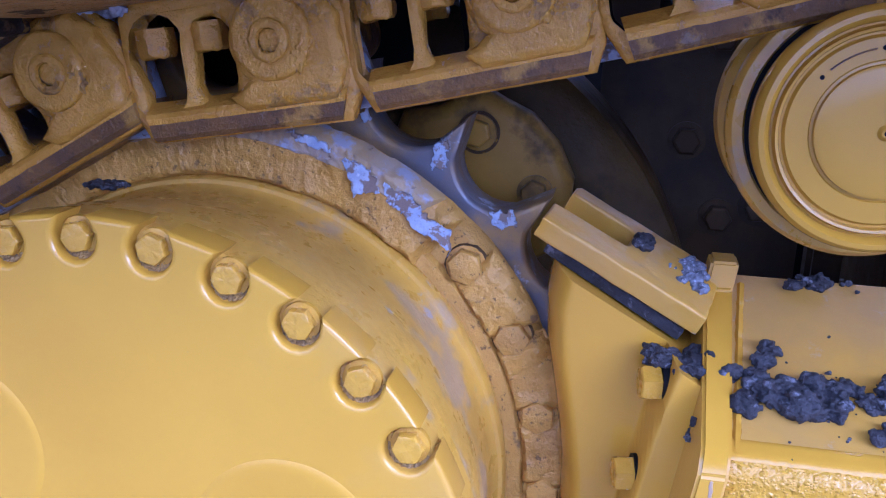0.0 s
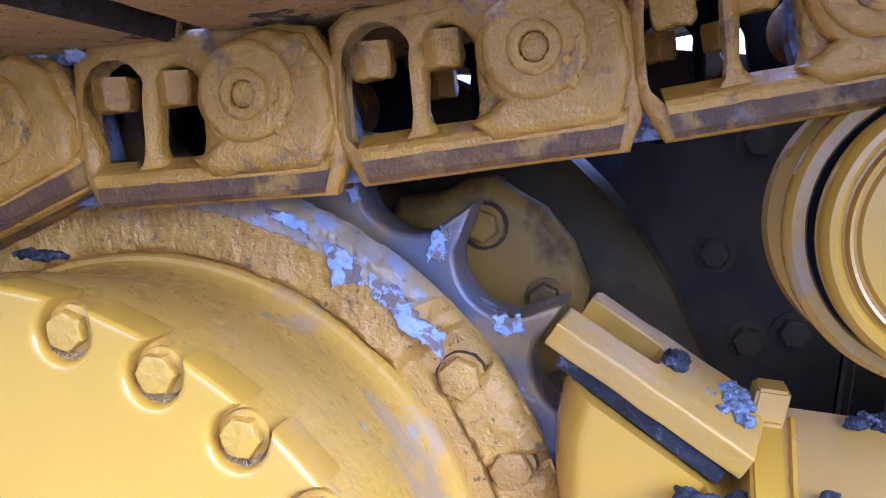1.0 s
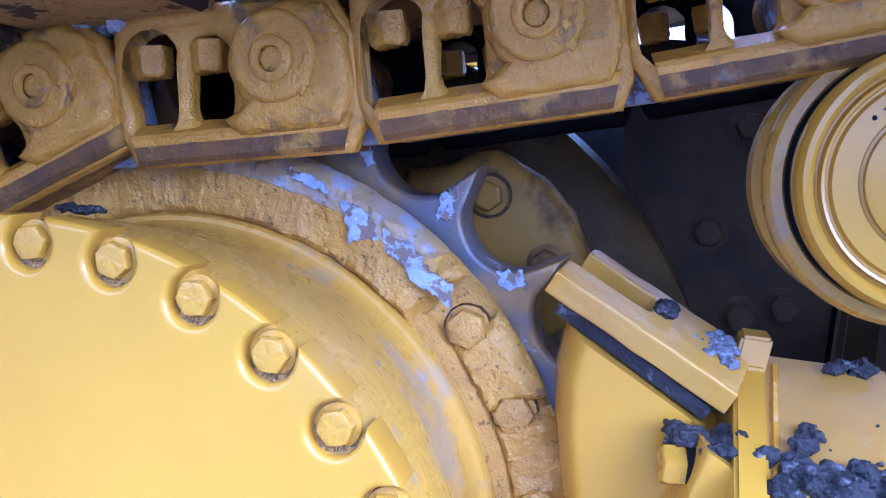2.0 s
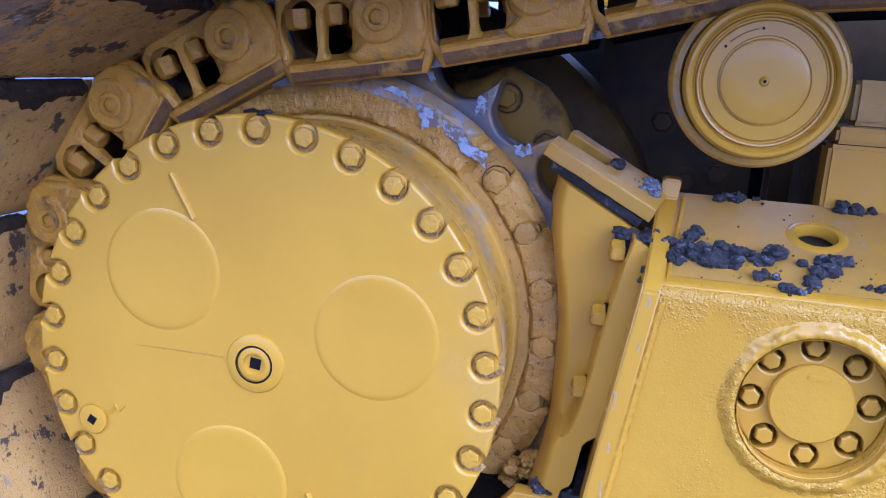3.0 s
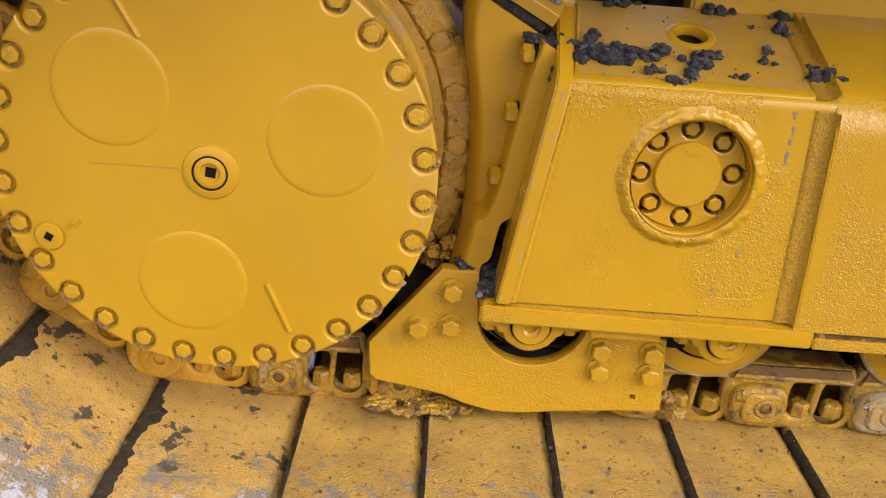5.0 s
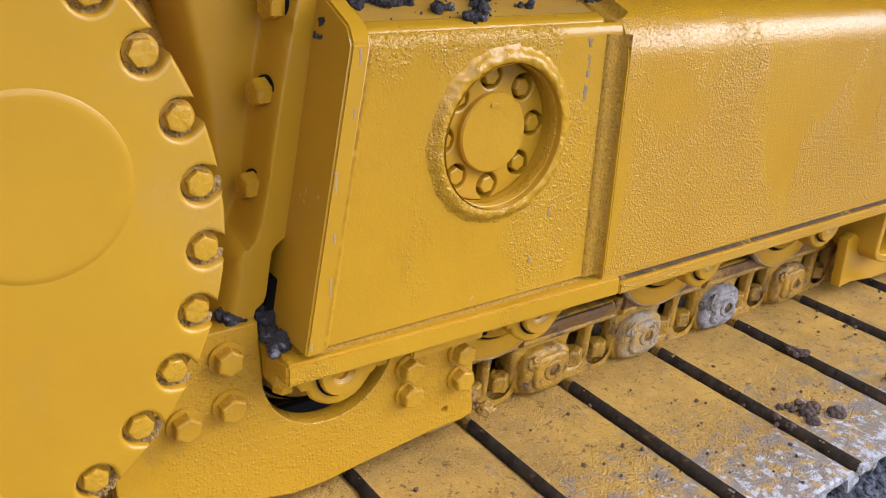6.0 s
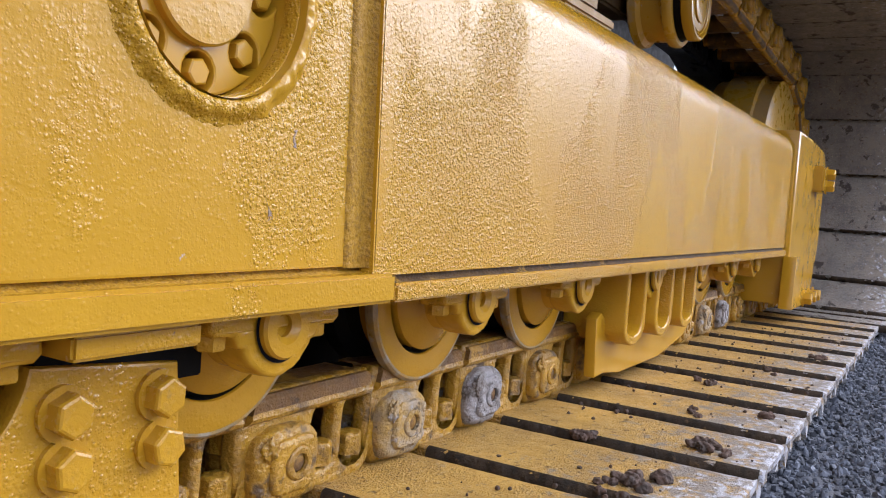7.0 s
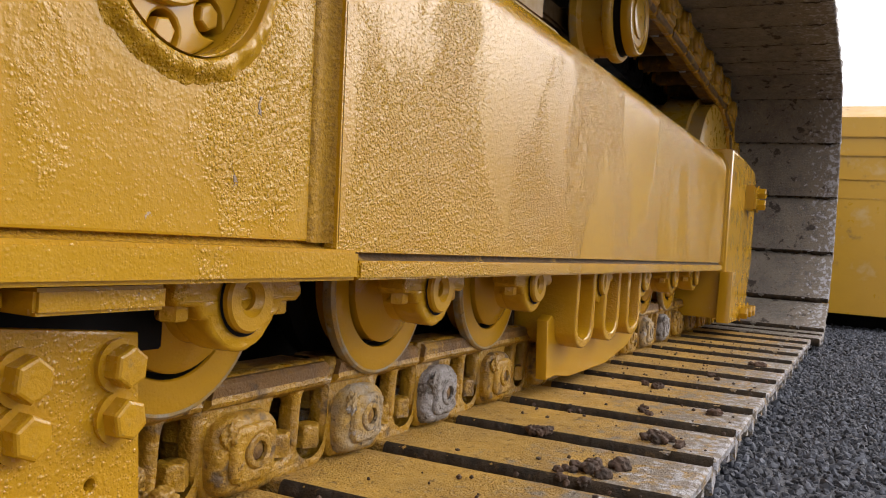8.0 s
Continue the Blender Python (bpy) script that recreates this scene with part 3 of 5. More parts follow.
grit = [lodged(n) for n in range(5)]
for k in range(30):
    part("lodged_dirt", grit[(k * 3) % 5], pocket_dirt, drive, here=pose(RB * math.cos(radians(PHASE + 12 * k)), 0.0058, RB * math.sin(radians(PHASE + 12 * k)), 0, (k * 37) % 40 - 20, 0))
for cx, cz in ((0.183, 0.064), (-0.152, 0.125), (-0.038, -0.199)):
    part("raised_disc", turned([(0.0945, -0.0115), (0.0925, -0.0122), (0.0895, -0.0134), (0.086, -0.0139), (0.08, -0.0137), (0.06, -0.0129), (0.04, -0.0125), (0, -0.0124)], 64), paint, drive, here=Matrix.Translation((cx, 0, cz)))
for a, b in (((-0.137, 0.271), (-0.101, 0.207)), ((0.088, -0.193), (0.127, -0.282))):
    part("rib", swept(line((a[0], -0.012, a[1]), (b[0], -0.012, b[1]), 6), 0.005), paint, drive)
plug = part("hub_plug", turned([(0.047, -0.010), (0.044, -0.015), (0.034, -0.0185), (0.029, -0.0185), (0.0285, -0.008), (0.0265, -0.008), (0.0262, -0.017), (0.024, -0.0185), (0.017, -0.0185), (0.016, -0.013), (0.0, -0.013)], 48), paint, drive, "plug with a square socket")
# flat black ring and squares paint the shade of groove and sockets
part("groove", turned([(0.0266, -0.0187), (0.0293, -0.0188), (0.0295, -0.017)], 48), shade_black, plug)
part("socket", slab(-0.0095, 0.0095, -0.0137, -0.010, -0.0095, 0.0095, 0.001, pose(0, 0, 0, 0, 8, 0)), shade_black, plug)
plug2 = part("level_plug", turned([(0.0265, -0.0135), (0.0255, -0.0135), (0.0248, -0.008), (0.0238, -0.008), (0.0232, -0.0165), (0.02, -0.0172), (0.0, -0.0172)], 40), paint, drive, here=Matrix.Translation((-0.273, 0, -0.132)))
part("socket", slab(-0.0065, 0.0065, -0.0185, -0.0165, -0.0065, 0.0065, 0, pose(0, 0, 0, 0, 30, 0)), shade_black, plug2, here=Matrix.Identity(4))
part("scratch", patch([(-0.2, 0.002), (-0.052, 0.0035), (-0.052, 0.0015), (-0.2, 0.001)], -0.012, 81, 0.0003, 0.2), weld_grime, drive, "faint scratch in the paint")
part("arrow_mark", swept([(-0.243, -0.012, -0.118), (-0.233, -0.012, -0.103), (-0.228, -0.012, -0.112), (-0.218, -0.012, -0.1)], 0.003), paint, drive)

# ---- sprocket ----
sprocket = thing("drive_sprocket", (0, 0.3, 0), "worn steel drive sprocket caked with brown mud and bare patches", "sprocket")
teeth = []
for k in range(25):
    for i in range(12):
        f = i / 12
        a = radians(42.1 + 14.4 * (k + f))
        r = 0.4975 - 0.055 * math.sqrt(max(0.0, 1 - (2 * f - 1) ** 2)) if i else 0.4985
        teeth.append((r * math.cos(a), r * math.sin(a)))
part("toothed_rim", plate(teeth, [ring_points(0, 0, 0.345, 96)], 0.29, 0.36, 0.006, 2), tooth_steel, sprocket, "grey worn teeth with hollow roots")
part("bolt_flange", turned([(0.345, 0.262), (0.37, 0.262), (0.374, 0.27), (0.418, 0.272), (0.424, 0.278), (0.432, 0.292)], 120, wobble=lambda a, r, y: 0.004 * noise.noise(Vector((9 * math.cos(a), 9 * math.sin(a), r * 40)))), mud_ring, sprocket)
bolt_s = hex_head(0.021, 0.014, 0.0235, 0.001)
for k in range(25):
    a = radians(13.5 + 14.4 * k)
    part("bolt", bolt_s, mud_ring, sprocket, here=pose(0.397 * math.cos(a), 0.272 - 0.3, 0.397 * math.sin(a), 0, random.uniform(0, 60), 0))


ring_s = mesh_of(turned([(0.0225, -0.001), (0.0238, -0.0028), (0.0248, -0.0015), (0.0258, 0.002)], 30, wobble=lambda a, r, y: 0.0016 * noise.noise(Vector((6 * math.cos(a), 6 * math.sin(a), r * 200)))), 1.2)
for k in range(25):
    a = radians(13.5 + 14.4 * k)
    part("dirt_ring", ring_s, dirt_dark, sprocket, here=pose(0.397 * math.cos(a), 0.2705 - 0.3, 0.397 * math.sin(a), 0, 40 * k, 0))


def caked(a0, a1, r0, r1, y, height, seed):
    """A crust of mud on the flange, crumbling and cracked at its borders."""
    bm = bmesh.new()
    na, nr = int((a1 - a0) * 3.2), 22
    rows = []
    for i in range(na + 1):
        row = []
        for j in range(nr + 1):
            a, f = radians(a0 + (a1 - a0) * i / na), j / nr
            r = r0 + (r1 - r0) * f
            p = Vector((r * math.cos(a), 0, r * math.sin(a)))
            off = Vector((seed, 0, 0))
            border = min(9 * f, 3.4 * (1 - f), 0.16 * i, 0.16 * (na - i)) + 0.35 * noise.noise(p * 60 + off)
            edge = min(1.0, max(0.0, border))
            h = edge ** 0.7 * height * (0.68 + 0.2 * noise.noise(p * 18 + off) + 0.07 * noise.noise(p * 60) + 0.05 * noise.noise(p * 150) + 0.03 * noise.noise(p * 380) - 2.0 * max(0.0, 0.035 - abs(noise.noise(p * 24 + off))))
            row.append(bm.verts.new((p.x, y - (h + 0.0009 * noise.noise(p * 420) if edge > 0 else -0.003), p.z)))
        rows.append(row)
    for p, q in zip(rows, rows[1:]):
        for j in range(nr):
            bm.faces.new((p[j], p[j + 1], q[j + 1], q[j]))
    bmesh.ops.recalc_face_normals(bm, faces=bm.faces[:])
    return mesh_of(bm, 0.7)


part("mud_crust", caked(48, 165, 0.35, 0.434, 0.268, 0.03, 1), mud_ring, sprocket, "thick crust of brown mud")
part("mud_film", caked(52, 152, 0.397, 0.437, 0.2668, 0.03, 1), grey_film, sprocket, "mauve grey film rubbed smooth on the crust")
for n, a in enumerate((6.3, 20.7, 35.1, -8.1, -22.5, -36.9)):
    part("mud_crust", caked(a - 6.5, a + 6.5, 0.37, 0.434, 0.272, 0.022, 5 + n), mud_ring, sprocket)


for n, pts in enumerate((((0.155, 0.386), (0.185, 0.375), (0.197, 0.352), (0.168, 0.345)), ((0.2, 0.36), (0.226, 0.352), (0.232, 0.33), (0.209, 0.336)), ((0.214, 0.34), (0.238, 0.312), (0.262, 0.3), (0.28, 0.29), (0.276, 0.312), (0.25, 0.328), (0.23, 0.35)), ((0.092, 0.412), (0.13, 0.403), (0.14, 0.393), (0.107, 0.399)), ((-0.04, 0.425), (0.02, 0.428), (0.018, 0.418), (-0.03, 0.414)), ((-0.18, 0.39), (-0.14, 0.404), (-0.14, 0.396), (-0.176, 0.38)))):
    part("bare_patch", patch(pts, 0.2445 - 0.0006 * n, n), flake, sprocket, "scraped bluish bare patch")
for n, pts in enumerate((((0.155, 0.445), (0.163, 0.45), (0.172, 0.425), (0.166, 0.42)), ((0.25, 0.4), (0.262, 0.405), (0.262, 0.375), (0.246, 0.372)), ((0.317, 0.326), (0.34, 0.33), (0.345, 0.312), (0.322, 0.308)))):
    part("bare_patch", patch(pts, 0.2885, 20 + n), flake, sprocket)

# ---- travel motor behind the sprocket ----
motor = thing("travel_motor", (0, 0.5, 0), "travel motor housing behind the sprocket, grime and shade painted in", "motor")
# disc and housing take their shade from the darkened motor paint
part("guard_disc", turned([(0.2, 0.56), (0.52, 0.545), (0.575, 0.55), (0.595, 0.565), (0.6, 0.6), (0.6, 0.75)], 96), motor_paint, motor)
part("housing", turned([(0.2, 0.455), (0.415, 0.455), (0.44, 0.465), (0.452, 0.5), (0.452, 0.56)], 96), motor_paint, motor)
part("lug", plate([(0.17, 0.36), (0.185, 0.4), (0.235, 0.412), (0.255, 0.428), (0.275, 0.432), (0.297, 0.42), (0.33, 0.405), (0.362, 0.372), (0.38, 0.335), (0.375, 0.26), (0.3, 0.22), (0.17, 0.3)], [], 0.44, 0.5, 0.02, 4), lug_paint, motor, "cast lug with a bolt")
part("bolt_seat", turned([(0.0285, 0.445), (0.0278, 0.437), (0.0245, 0.437), (0.0235, 0.4445)], 32), dirt_dark, motor, here=Matrix.Translation(W(motor).inverted() @ Vector((0.275, 0.0, 0.396))))
bolt_m = hex_head(0.0185, 0.016, 0.0235, 0.002)
for x, z in ((0.275, 0.396), (0.2, 0.35), (0.352, 0.322)):
    part("bolt", bolt_m, lug_paint, motor, here=pose(x, 0.44 - 0.5, z, 0, 17, 0))

# ---- track frame ----
def xe(z):
    """The slanted end of the box section."""
    return 0.567 + (z - 0.171) * 0.148


def xs_(z):
    """The seam between box section and long side plate."""
    return 0.995 - (z - 0.18) * 0.043


frame_beam = thing("crawler_beam", (2.0, 0.2, -0.25), "heavy welded yellow track frame with thick glossy paint", "track frame")
FY, LY = 0.045, 0.030
PORT = (0.785, 0.030)
part("box_side", plate([(xe(0.158), 0.158), (xe(-0.2205), -0.2205), (xs_(-0.2205) + 0.02, -0.2205), (xs_(0.158) + 0.02, 0.158)], [ring_points(*PORT, 0.1015, 64)], FY, FY + 0.02, 0.003), paint_cast, frame_beam, "box side with a rough cast texture")
# rounded shoulder between side and sloping top
SLOPE = radians(21)


def shoulder(x0, x1, y0, z0, r, n=8):
    """A rolled bend from an upright face at y0 into the slope."""
    bm = bmesh.new()
    rows = []
    for i in range(n + 1):
        a = (math.pi / 2 - SLOPE) * i / n
        y, z = y0 + r * (1 - math.cos(a)), z0 + r * math.sin(a)
        rows.append([bm.verts.new((x(z) if callable(x) else x, y, z)) for x in (x0, x1)])
    for p, q in zip(rows, rows[1:]):
        bm.faces.new((p[0], p[1], q[1], q[0]))
    bmesh.ops.recalc_face_normals(bm, faces=bm.faces[:])
    end_y = y0 + r * (1 - math.cos(math.pi / 2 - SLOPE))
    end_z = z0 + r * math.sin(math.pi / 2 - SLOPE)
    return bm, end_y, end_z


bm, ty, tz = shoulder(xe, lambda z: xs_(z) + 0.02, FY, 0.158, 0.022)
part("shoulder", bm, paint_cast, frame_beam)
# the sloping top, cut with a drain hole, laid out along the slope


def on_slope(x, d, lift=0.0):
    """A place on the sloping top: x and the way up the slope."""
    return Vector((x, ty + d * math.cos(SLOPE) - lift * math.sin(SLOPE), tz + d * math.sin(SLOPE) + lift * math.cos(SLOPE)))


top_len = 0.262
hole_d = 0.165
top_mesh = plate([(xe(tz), 0), (xs_(tz) + 0.02, 0), (xs_(tz) + 0.01, top_len), (xe(tz) + 0.018, top_len)], [ring_points(0.787, hole_d, 0.031, 28)], 0.0, 0.018, 0.001)
top_mesh.transform(Matrix.Translation((0, ty, tz)) @ Matrix(((1, 0, 0, 0), (0, math.sin(SLOPE), math.cos(SLOPE), 0), (0, -math.cos(SLOPE), math.sin(SLOPE), 0), (0, 0, 0, 1))))
part("sloping_top", top_mesh, paint_top, frame_beam, "sloping top plate with a round drain hole")
hole_at = on_slope(0.787, hole_d)
rim = turned([(0.0285, 0.014), (0.0288, 0.002), (0.0305, -0.0022), (0.035, -0.0035), (0.04, -0.0022), (0.046, 0.0008)], 36)
part("drain_rim", rim, paint, frame_beam, here=Matrix.Translation(W(frame_beam).inverted() @ hole_at) @ pose(0, 0, 0, -90 + math.degrees(SLOPE), 0, 0))
# long side plate, proud of the box, rolled over at the top
X_END = 3.70
bm = bmesh.new()
prof = [(LY, -0.2325), (LY, -0.1), (LY, 0.03), (LY, 0.118)]
R = 0.085
for i in range(1, 10):
    a = (math.pi / 2 - SLOPE) * i / 9
    prof.append((LY + R * (1 - math.cos(a)), 0.118 + R * math.sin(a)))
ly, lz = prof[-1]
prof += [(ly + d * math.cos(SLOPE), lz + d * math.sin(SLOPE)) for d in (0.06, 0.13, 0.24)]
spots = [0.0, 0.3, 0.7, 1.2, 1.8, 2.4, X_END - 1.0]
outer = [[bm.verts.new((xs_(z) + d, y, z)) for d in spots] for y, z in prof]
inner = [[bm.verts.new((xs_(z) + d, y + 0.018, z - 0.004)) for d in spots] for y, z in prof]
for rows in (outer, inner):
    for p, q in zip(rows, rows[1:]):
        for i in range(len(spots) - 1):
            bm.faces.new((p[i], p[i + 1], q[i + 1], q[i]))
for i in (0, len(spots) - 1):
    for p, q, r, s in zip(outer, outer[1:], inner, inner[1:]):
        bm.faces.new((p[i], q[i], s[i], r[i]))
for p, q in ((outer[0], inner[0]), (outer[-1], inner[-1])):
    for i in range(len(spots) - 1):
        bm.faces.new((p[i], p[i + 1], q[i + 1], q[i]))
bmesh.ops.recalc_face_normals(bm, faces=bm.faces[:])
part("long_side", bm, paint_plate, frame_beam, "long side plate rolled over at the top, orange-peel paint")
def fillet(rows, seed):
    """A broad hollow weld laid in a corner: rows of points across, all along."""
    bm = bmesh.new()
    made = []
    for i, row in enumerate(rows):
        w = 0.0015 * noise.noise(Vector((i * 0.21, seed, 0)))
        made.append([bm.verts.new(Vector(p) + Vector((w, -0.0009 * noise.noise(Vector((i * 0.5, k * 1.7, seed))) - 0.0006 * noise.noise(Vector((i * 1.3, k * 2.9, seed))), 0)) * (1 if 0 < k < len(row) - 1 else 0.4)) for k, p in enumerate(row)])
    for p, q in zip(made, made[1:]):
        for k in range(len(p) - 1):
            bm.faces.new((p[k], p[k + 1], q[k + 1], q[k]))
    bmesh.ops.recalc_face_normals(bm, faces=bm.faces[:])
    return mesh_of(bm, 1.2)


part("weld", fillet([[on_slope(x, d, out) for d, out in ((-0.006, -0.001), (-0.003, 0.0018), (0.003, 0.0024), (0.008, 0.0018), (0.012, 0.0022), (0.017, 0.0014), (0.021, -0.0012))] for x in np.linspace(xe(tz), xs_(tz), 150)], 7), paint, frame_beam)
ACROSS = [(-0.034, 0.0), (-0.031, 0.0035), (-0.024, 0.0032), (-0.014, 0.0026), (-0.006, 0.003), (-0.002, 0.007), (0.003, 0.0158)]
part("weld", fillet([[(xs_(z) + dx, FY - out, z) for dx, out in ACROSS] for z in np.linspace(-0.224, 0.16, 170)], 3), weld_grime, frame_beam, "broad hollow weld along the seam")
part("weld", fillet([[(xs_(tz) + dx, *(on_slope(0, d, out)[1:])) for dx, out in ACROSS] for d in np.linspace(-0.01, 0.235, 110)], 5), weld_grime, frame_beam)
part("weld", swept([on_slope(xe(tz) + 0.006 + d * 0.09, d, -0.0015) for d in np.linspace(0, 0.245, 80)], 0.0045, 6, 0.3, 27), paint, frame_beam)
# end plate
bm = bmesh.new()
prof_e = [(0.034, -0.224), (0.034, 0.168), (0.05, 0.187), (0.258, 0.267), (0.262, 0.297), (0.298, 0.299), (0.303, 0.255), (0.303, -0.224)]
front = [bm.verts.new((xe(z) - 0.026, y, z)) for y, z in prof_e]
back = [bm.verts.new((xe(z) + (0.0 if i < 3 else 0.003), y, z)) for i, (y, z) in enumerate(prof_e)]
bm.faces.new(front)
bm.faces.new(back)
for i in range(len(prof_e)):
    j = (i + 1) % len(prof_e)
    bm.faces.new((front[i], front[j], back[j], back[i]))
bmesh.ops.recalc_face_normals(bm, faces=bm.faces[:])
bmesh.ops.bevel(bm, geom=bm.edges[:], offset=0.003, segments=2, affect="EDGES")
part("end_plate", bm, paint, frame_beam, "thick end plate with scuffed edge")
part("weld", swept([(xe(z) + 0.004, FY - 0.001, z) for z in np.linspace(-0.22, 0.155, 160)], 0.0075, 8, 0.2, 9), paint_cast, frame_beam)
rnd = random.Random(31)
for n in range(6):
    z = -0.2 + 0.355 * n / 5 + rnd.uniform(-0.01, 0.01)
    dz, x = rnd.uniform(0.004, 0.016), xe(z) - (0.02 if n % 3 == 0 else rnd.uniform(0.004, 0.012))
    part("scuff", patch([(x - 0.001, z + dz), (x + 0.0015, z + dz), (x + 0.001, z - dz), (x - 0.0015, z - dz)], 0.034, 60 + n, 0.0005, 0.25), lilac_scuff, frame_beam, "lilac grey scuff on the plate's edge")
# bottom flange and pads
flange = slab(0.458, 1.05, 0.036, 0.30, -0.2635, -0.230, 0.004)
for v in flange.verts:
    # it comes forward to meet the strip under the long plate
    if v.co.y < 0.1:
        v.co.y -= 0.0135 * max(0.0, (v.co.x - 0.46) / 0.59)
part("bottom_flange", flange, paint_cast, frame_beam)
part("bottom_flange", slab(1.0505, X_END, 0.022, 0.30, -0.2635, -0.2415, 0.003), paint_plate, frame_beam)
part("weld", fillet([[(x, 0.0485, -0.2185), (x, 0.052, -0.2205), (x, 0.0535, -0.2235), (x, 0.05, -0.2275), (x, 0.043, -0.2302)] for x in np.linspace(0.5, 1.02, 190)], 13), weld_grime, frame_beam)
part("weld", fillet([[(x, 0.0335, -0.231), (x, 0.0375, -0.233), (x, 0.038, -0.237), (x, 0.034, -0.2405), (x, 0.0275, -0.2418)] for x in np.linspace(1.0, X_END, 420)], 14), dirt_dark, frame_beam)
part("pad", slab(0.66, 0.79, 0.05, 0.2, -0.287, -0.266, 0.003), paint_pit, frame_beam)
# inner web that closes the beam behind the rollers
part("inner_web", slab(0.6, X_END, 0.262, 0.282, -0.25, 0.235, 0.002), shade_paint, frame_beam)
# added near-black web: it paints the deep shade behind the rollers
part("lower_web", slab(0.3, 4.0, 0.345, 0.36, -0.5, -0.25, 0.002), shade_black, frame_beam, "black web added to paint shade behind the rollers")
# scuffs where the paint has run or worn off
for n, (x, z, dx, dz) in enumerate(((0.931, 0.15, 0.0032, 0.006), (0.934, 0.125, 0.0018, 0.01), (0.934, 0.106, 0.0022, 0.005), (0.933, 0.078, 0.0026, 0.012), (0.889, -0.095, 0.0014, 0.007), (0.861, -0.171, 0.0014, 0.004))):
    part("scuff", patch([(x - dx, z + dz), (x + dx, z + dz * 0.8), (x + dx * 1.2, z - dz), (x - dx * 0.6, z - dz)], FY, 40 + n, 0.0006, 0.75), scuff_grey, frame_beam, "grey scuff in the paint")
# bearing port
rim_rows = [(0.1005, 0.046), (0.1012, 0.0395), (0.1025, 0.0372), (0.1045, 0.0358), (0.107, 0.0352), (0.1095, 0.0355), (0.112, 0.0363), (0.1145, 0.0378), (0.117, 0.04), (0.1195, 0.0422), (0.1225, 0.0438), (0.1265, FY + 0.001)]
rimw = turned(rim_rows, 300, wobble=lambda a, r, y: (r > 0.103) * 0.003 * noise.noise(Vector((9 * math.cos(a), 9 * math.sin(a), r * 20))))
port_at = Matrix.Translation(W(frame_beam).inverted() @ Vector((PORT[0], 0, PORT[1])))
for v in rimw.verts:
    r = math.hypot(v.co.x, v.co.z)
    if 0.103 < r < 0.124:
        v.co.y += 0.0022 * noise.noise(v.co * 60) + 0.0013 * noise.noise(v.co * 150) + 0.0009 * noise.noise(v.co * 330)
part("port_rim", rimw, paint_cast, frame_beam, "rough welded ring round the bearing port", here=port_at)
part("port_wall", turned([(0.1005, 0.036), (0.1, 0.116)], 64), paint, frame_beam, here=port_at)
# the floor's browner paint stands in for shade round the bolts
part("port_floor", turned([(0.1, 0.1155), (0.0, 0.116)], 64), lug_paint, frame_beam, here=port_at)
port_cap = part("port_cap", plate(scallops(0.0965, 0.0785, 0.0215, 8, 48.0, 5), [], 0.073, 0.103, 0.003), paint, frame_beam, "bolted bearing cap with raised centre", here=port_at)
part("raised_centre", turned([(0.0565, 0.078), (0.0565, 0.065), (0.054, 0.062), (0, 0.062)], 48), paint_cast, port_cap, here=Matrix.Identity(4))
bolt_p = hex_head(0.0135, 0.018, 0.0, 0.001)
for k in range(8):
    a = radians(48 + 45 * k)
    part("bolt", bolt_p, paint, port_cap, here=pose(0.078 * math.cos(a), 0.0895, 0.078 * math.sin(a), 0, random.uniform(0, 60), 0))
part("marking", slab(-0.014, 0.014, 0.0602, 0.063, 0.036, 0.043, 0.001, pose(0, 0, 0, 0, 4, 0)), paint_cast, port_cap, here=Matrix.Identity(4))
# far end of the beam with its idler guide
bm = bmesh.new()
strip = [[bm.verts.new((x, y - out, z + out * 0.5)) for y, z in prof[:-1]] for x, out in ((X_END - 0.002, -0.01), (X_END, 0.008), (X_END + 0.034, 0.008), (X_END + 0.036, -0.03))]
for p, q in zip(strip, strip[1:]):
    for a in range(len(p) - 1):
        bm.faces.new((p[a], p[a + 1], q[a + 1], q[a]))
bmesh.ops.recalc_face_normals(bm, faces=bm.faces[:])
part("end_flange", bm, paint, frame_beam, "raised strip that follows the bend")
part("end_web", slab(X_END + 0.004, X_END + 0.03, 0.05, 0.27, -0.26, 0.2, 0.003), paint, frame_beam)
part("nose", plate([(3.73, 0.2), (4.1, 0.2), (4.42, 0.185), (4.5, 0.14), (4.5, -0.2), (4.4, -0.42), (3.75, -0.44), (3.74, -0.3), (3.73, -0.26)], [], 0.012, 0.27, 0.012), paint, frame_beam, "idler end of the frame")
part("nose_flange", plate([(3.70, -0.27), (3.78, -0.27), (3.84, -0.4), (4.3, -0.42), (4.3, -0.46), (3.68, -0.46)], [], -0.02, 0.03, 0.004), paint, frame_beam)
bolt_f = hex_head(0.026, 0.03, 0.034, 0.002)
for x in (3.95, 4.08, 4.2):
    part("bolt", bolt_f, paint, frame_beam, here=Matrix.Translation(W(frame_beam).inverted() @ Vector((x, -0.021, -0.435))))
part("lug", slab(4.16, 4.32, -0.03, 0.03, -0.0, 0.11, 0.008), paint, frame_beam)
for dz in (0.03, 0.08):
    part("bolt", bolt_f, paint, frame_beam, here=Matrix.Translation(W(frame_beam).inverted() @ Vector((4.25, -0.029, dz))))
# upper housing behind the slope, beside the first carrier roller
part("upper_box", slab(0.802, 1.2, 0.3, 0.365, 0.24, 0.3695, 0.006), paint, frame_beam)
part("upper_ledge", slab(0.811, 1.2, 0.307, 0.375, 0.3705, 0.3965, 0.005), paint, frame_beam)
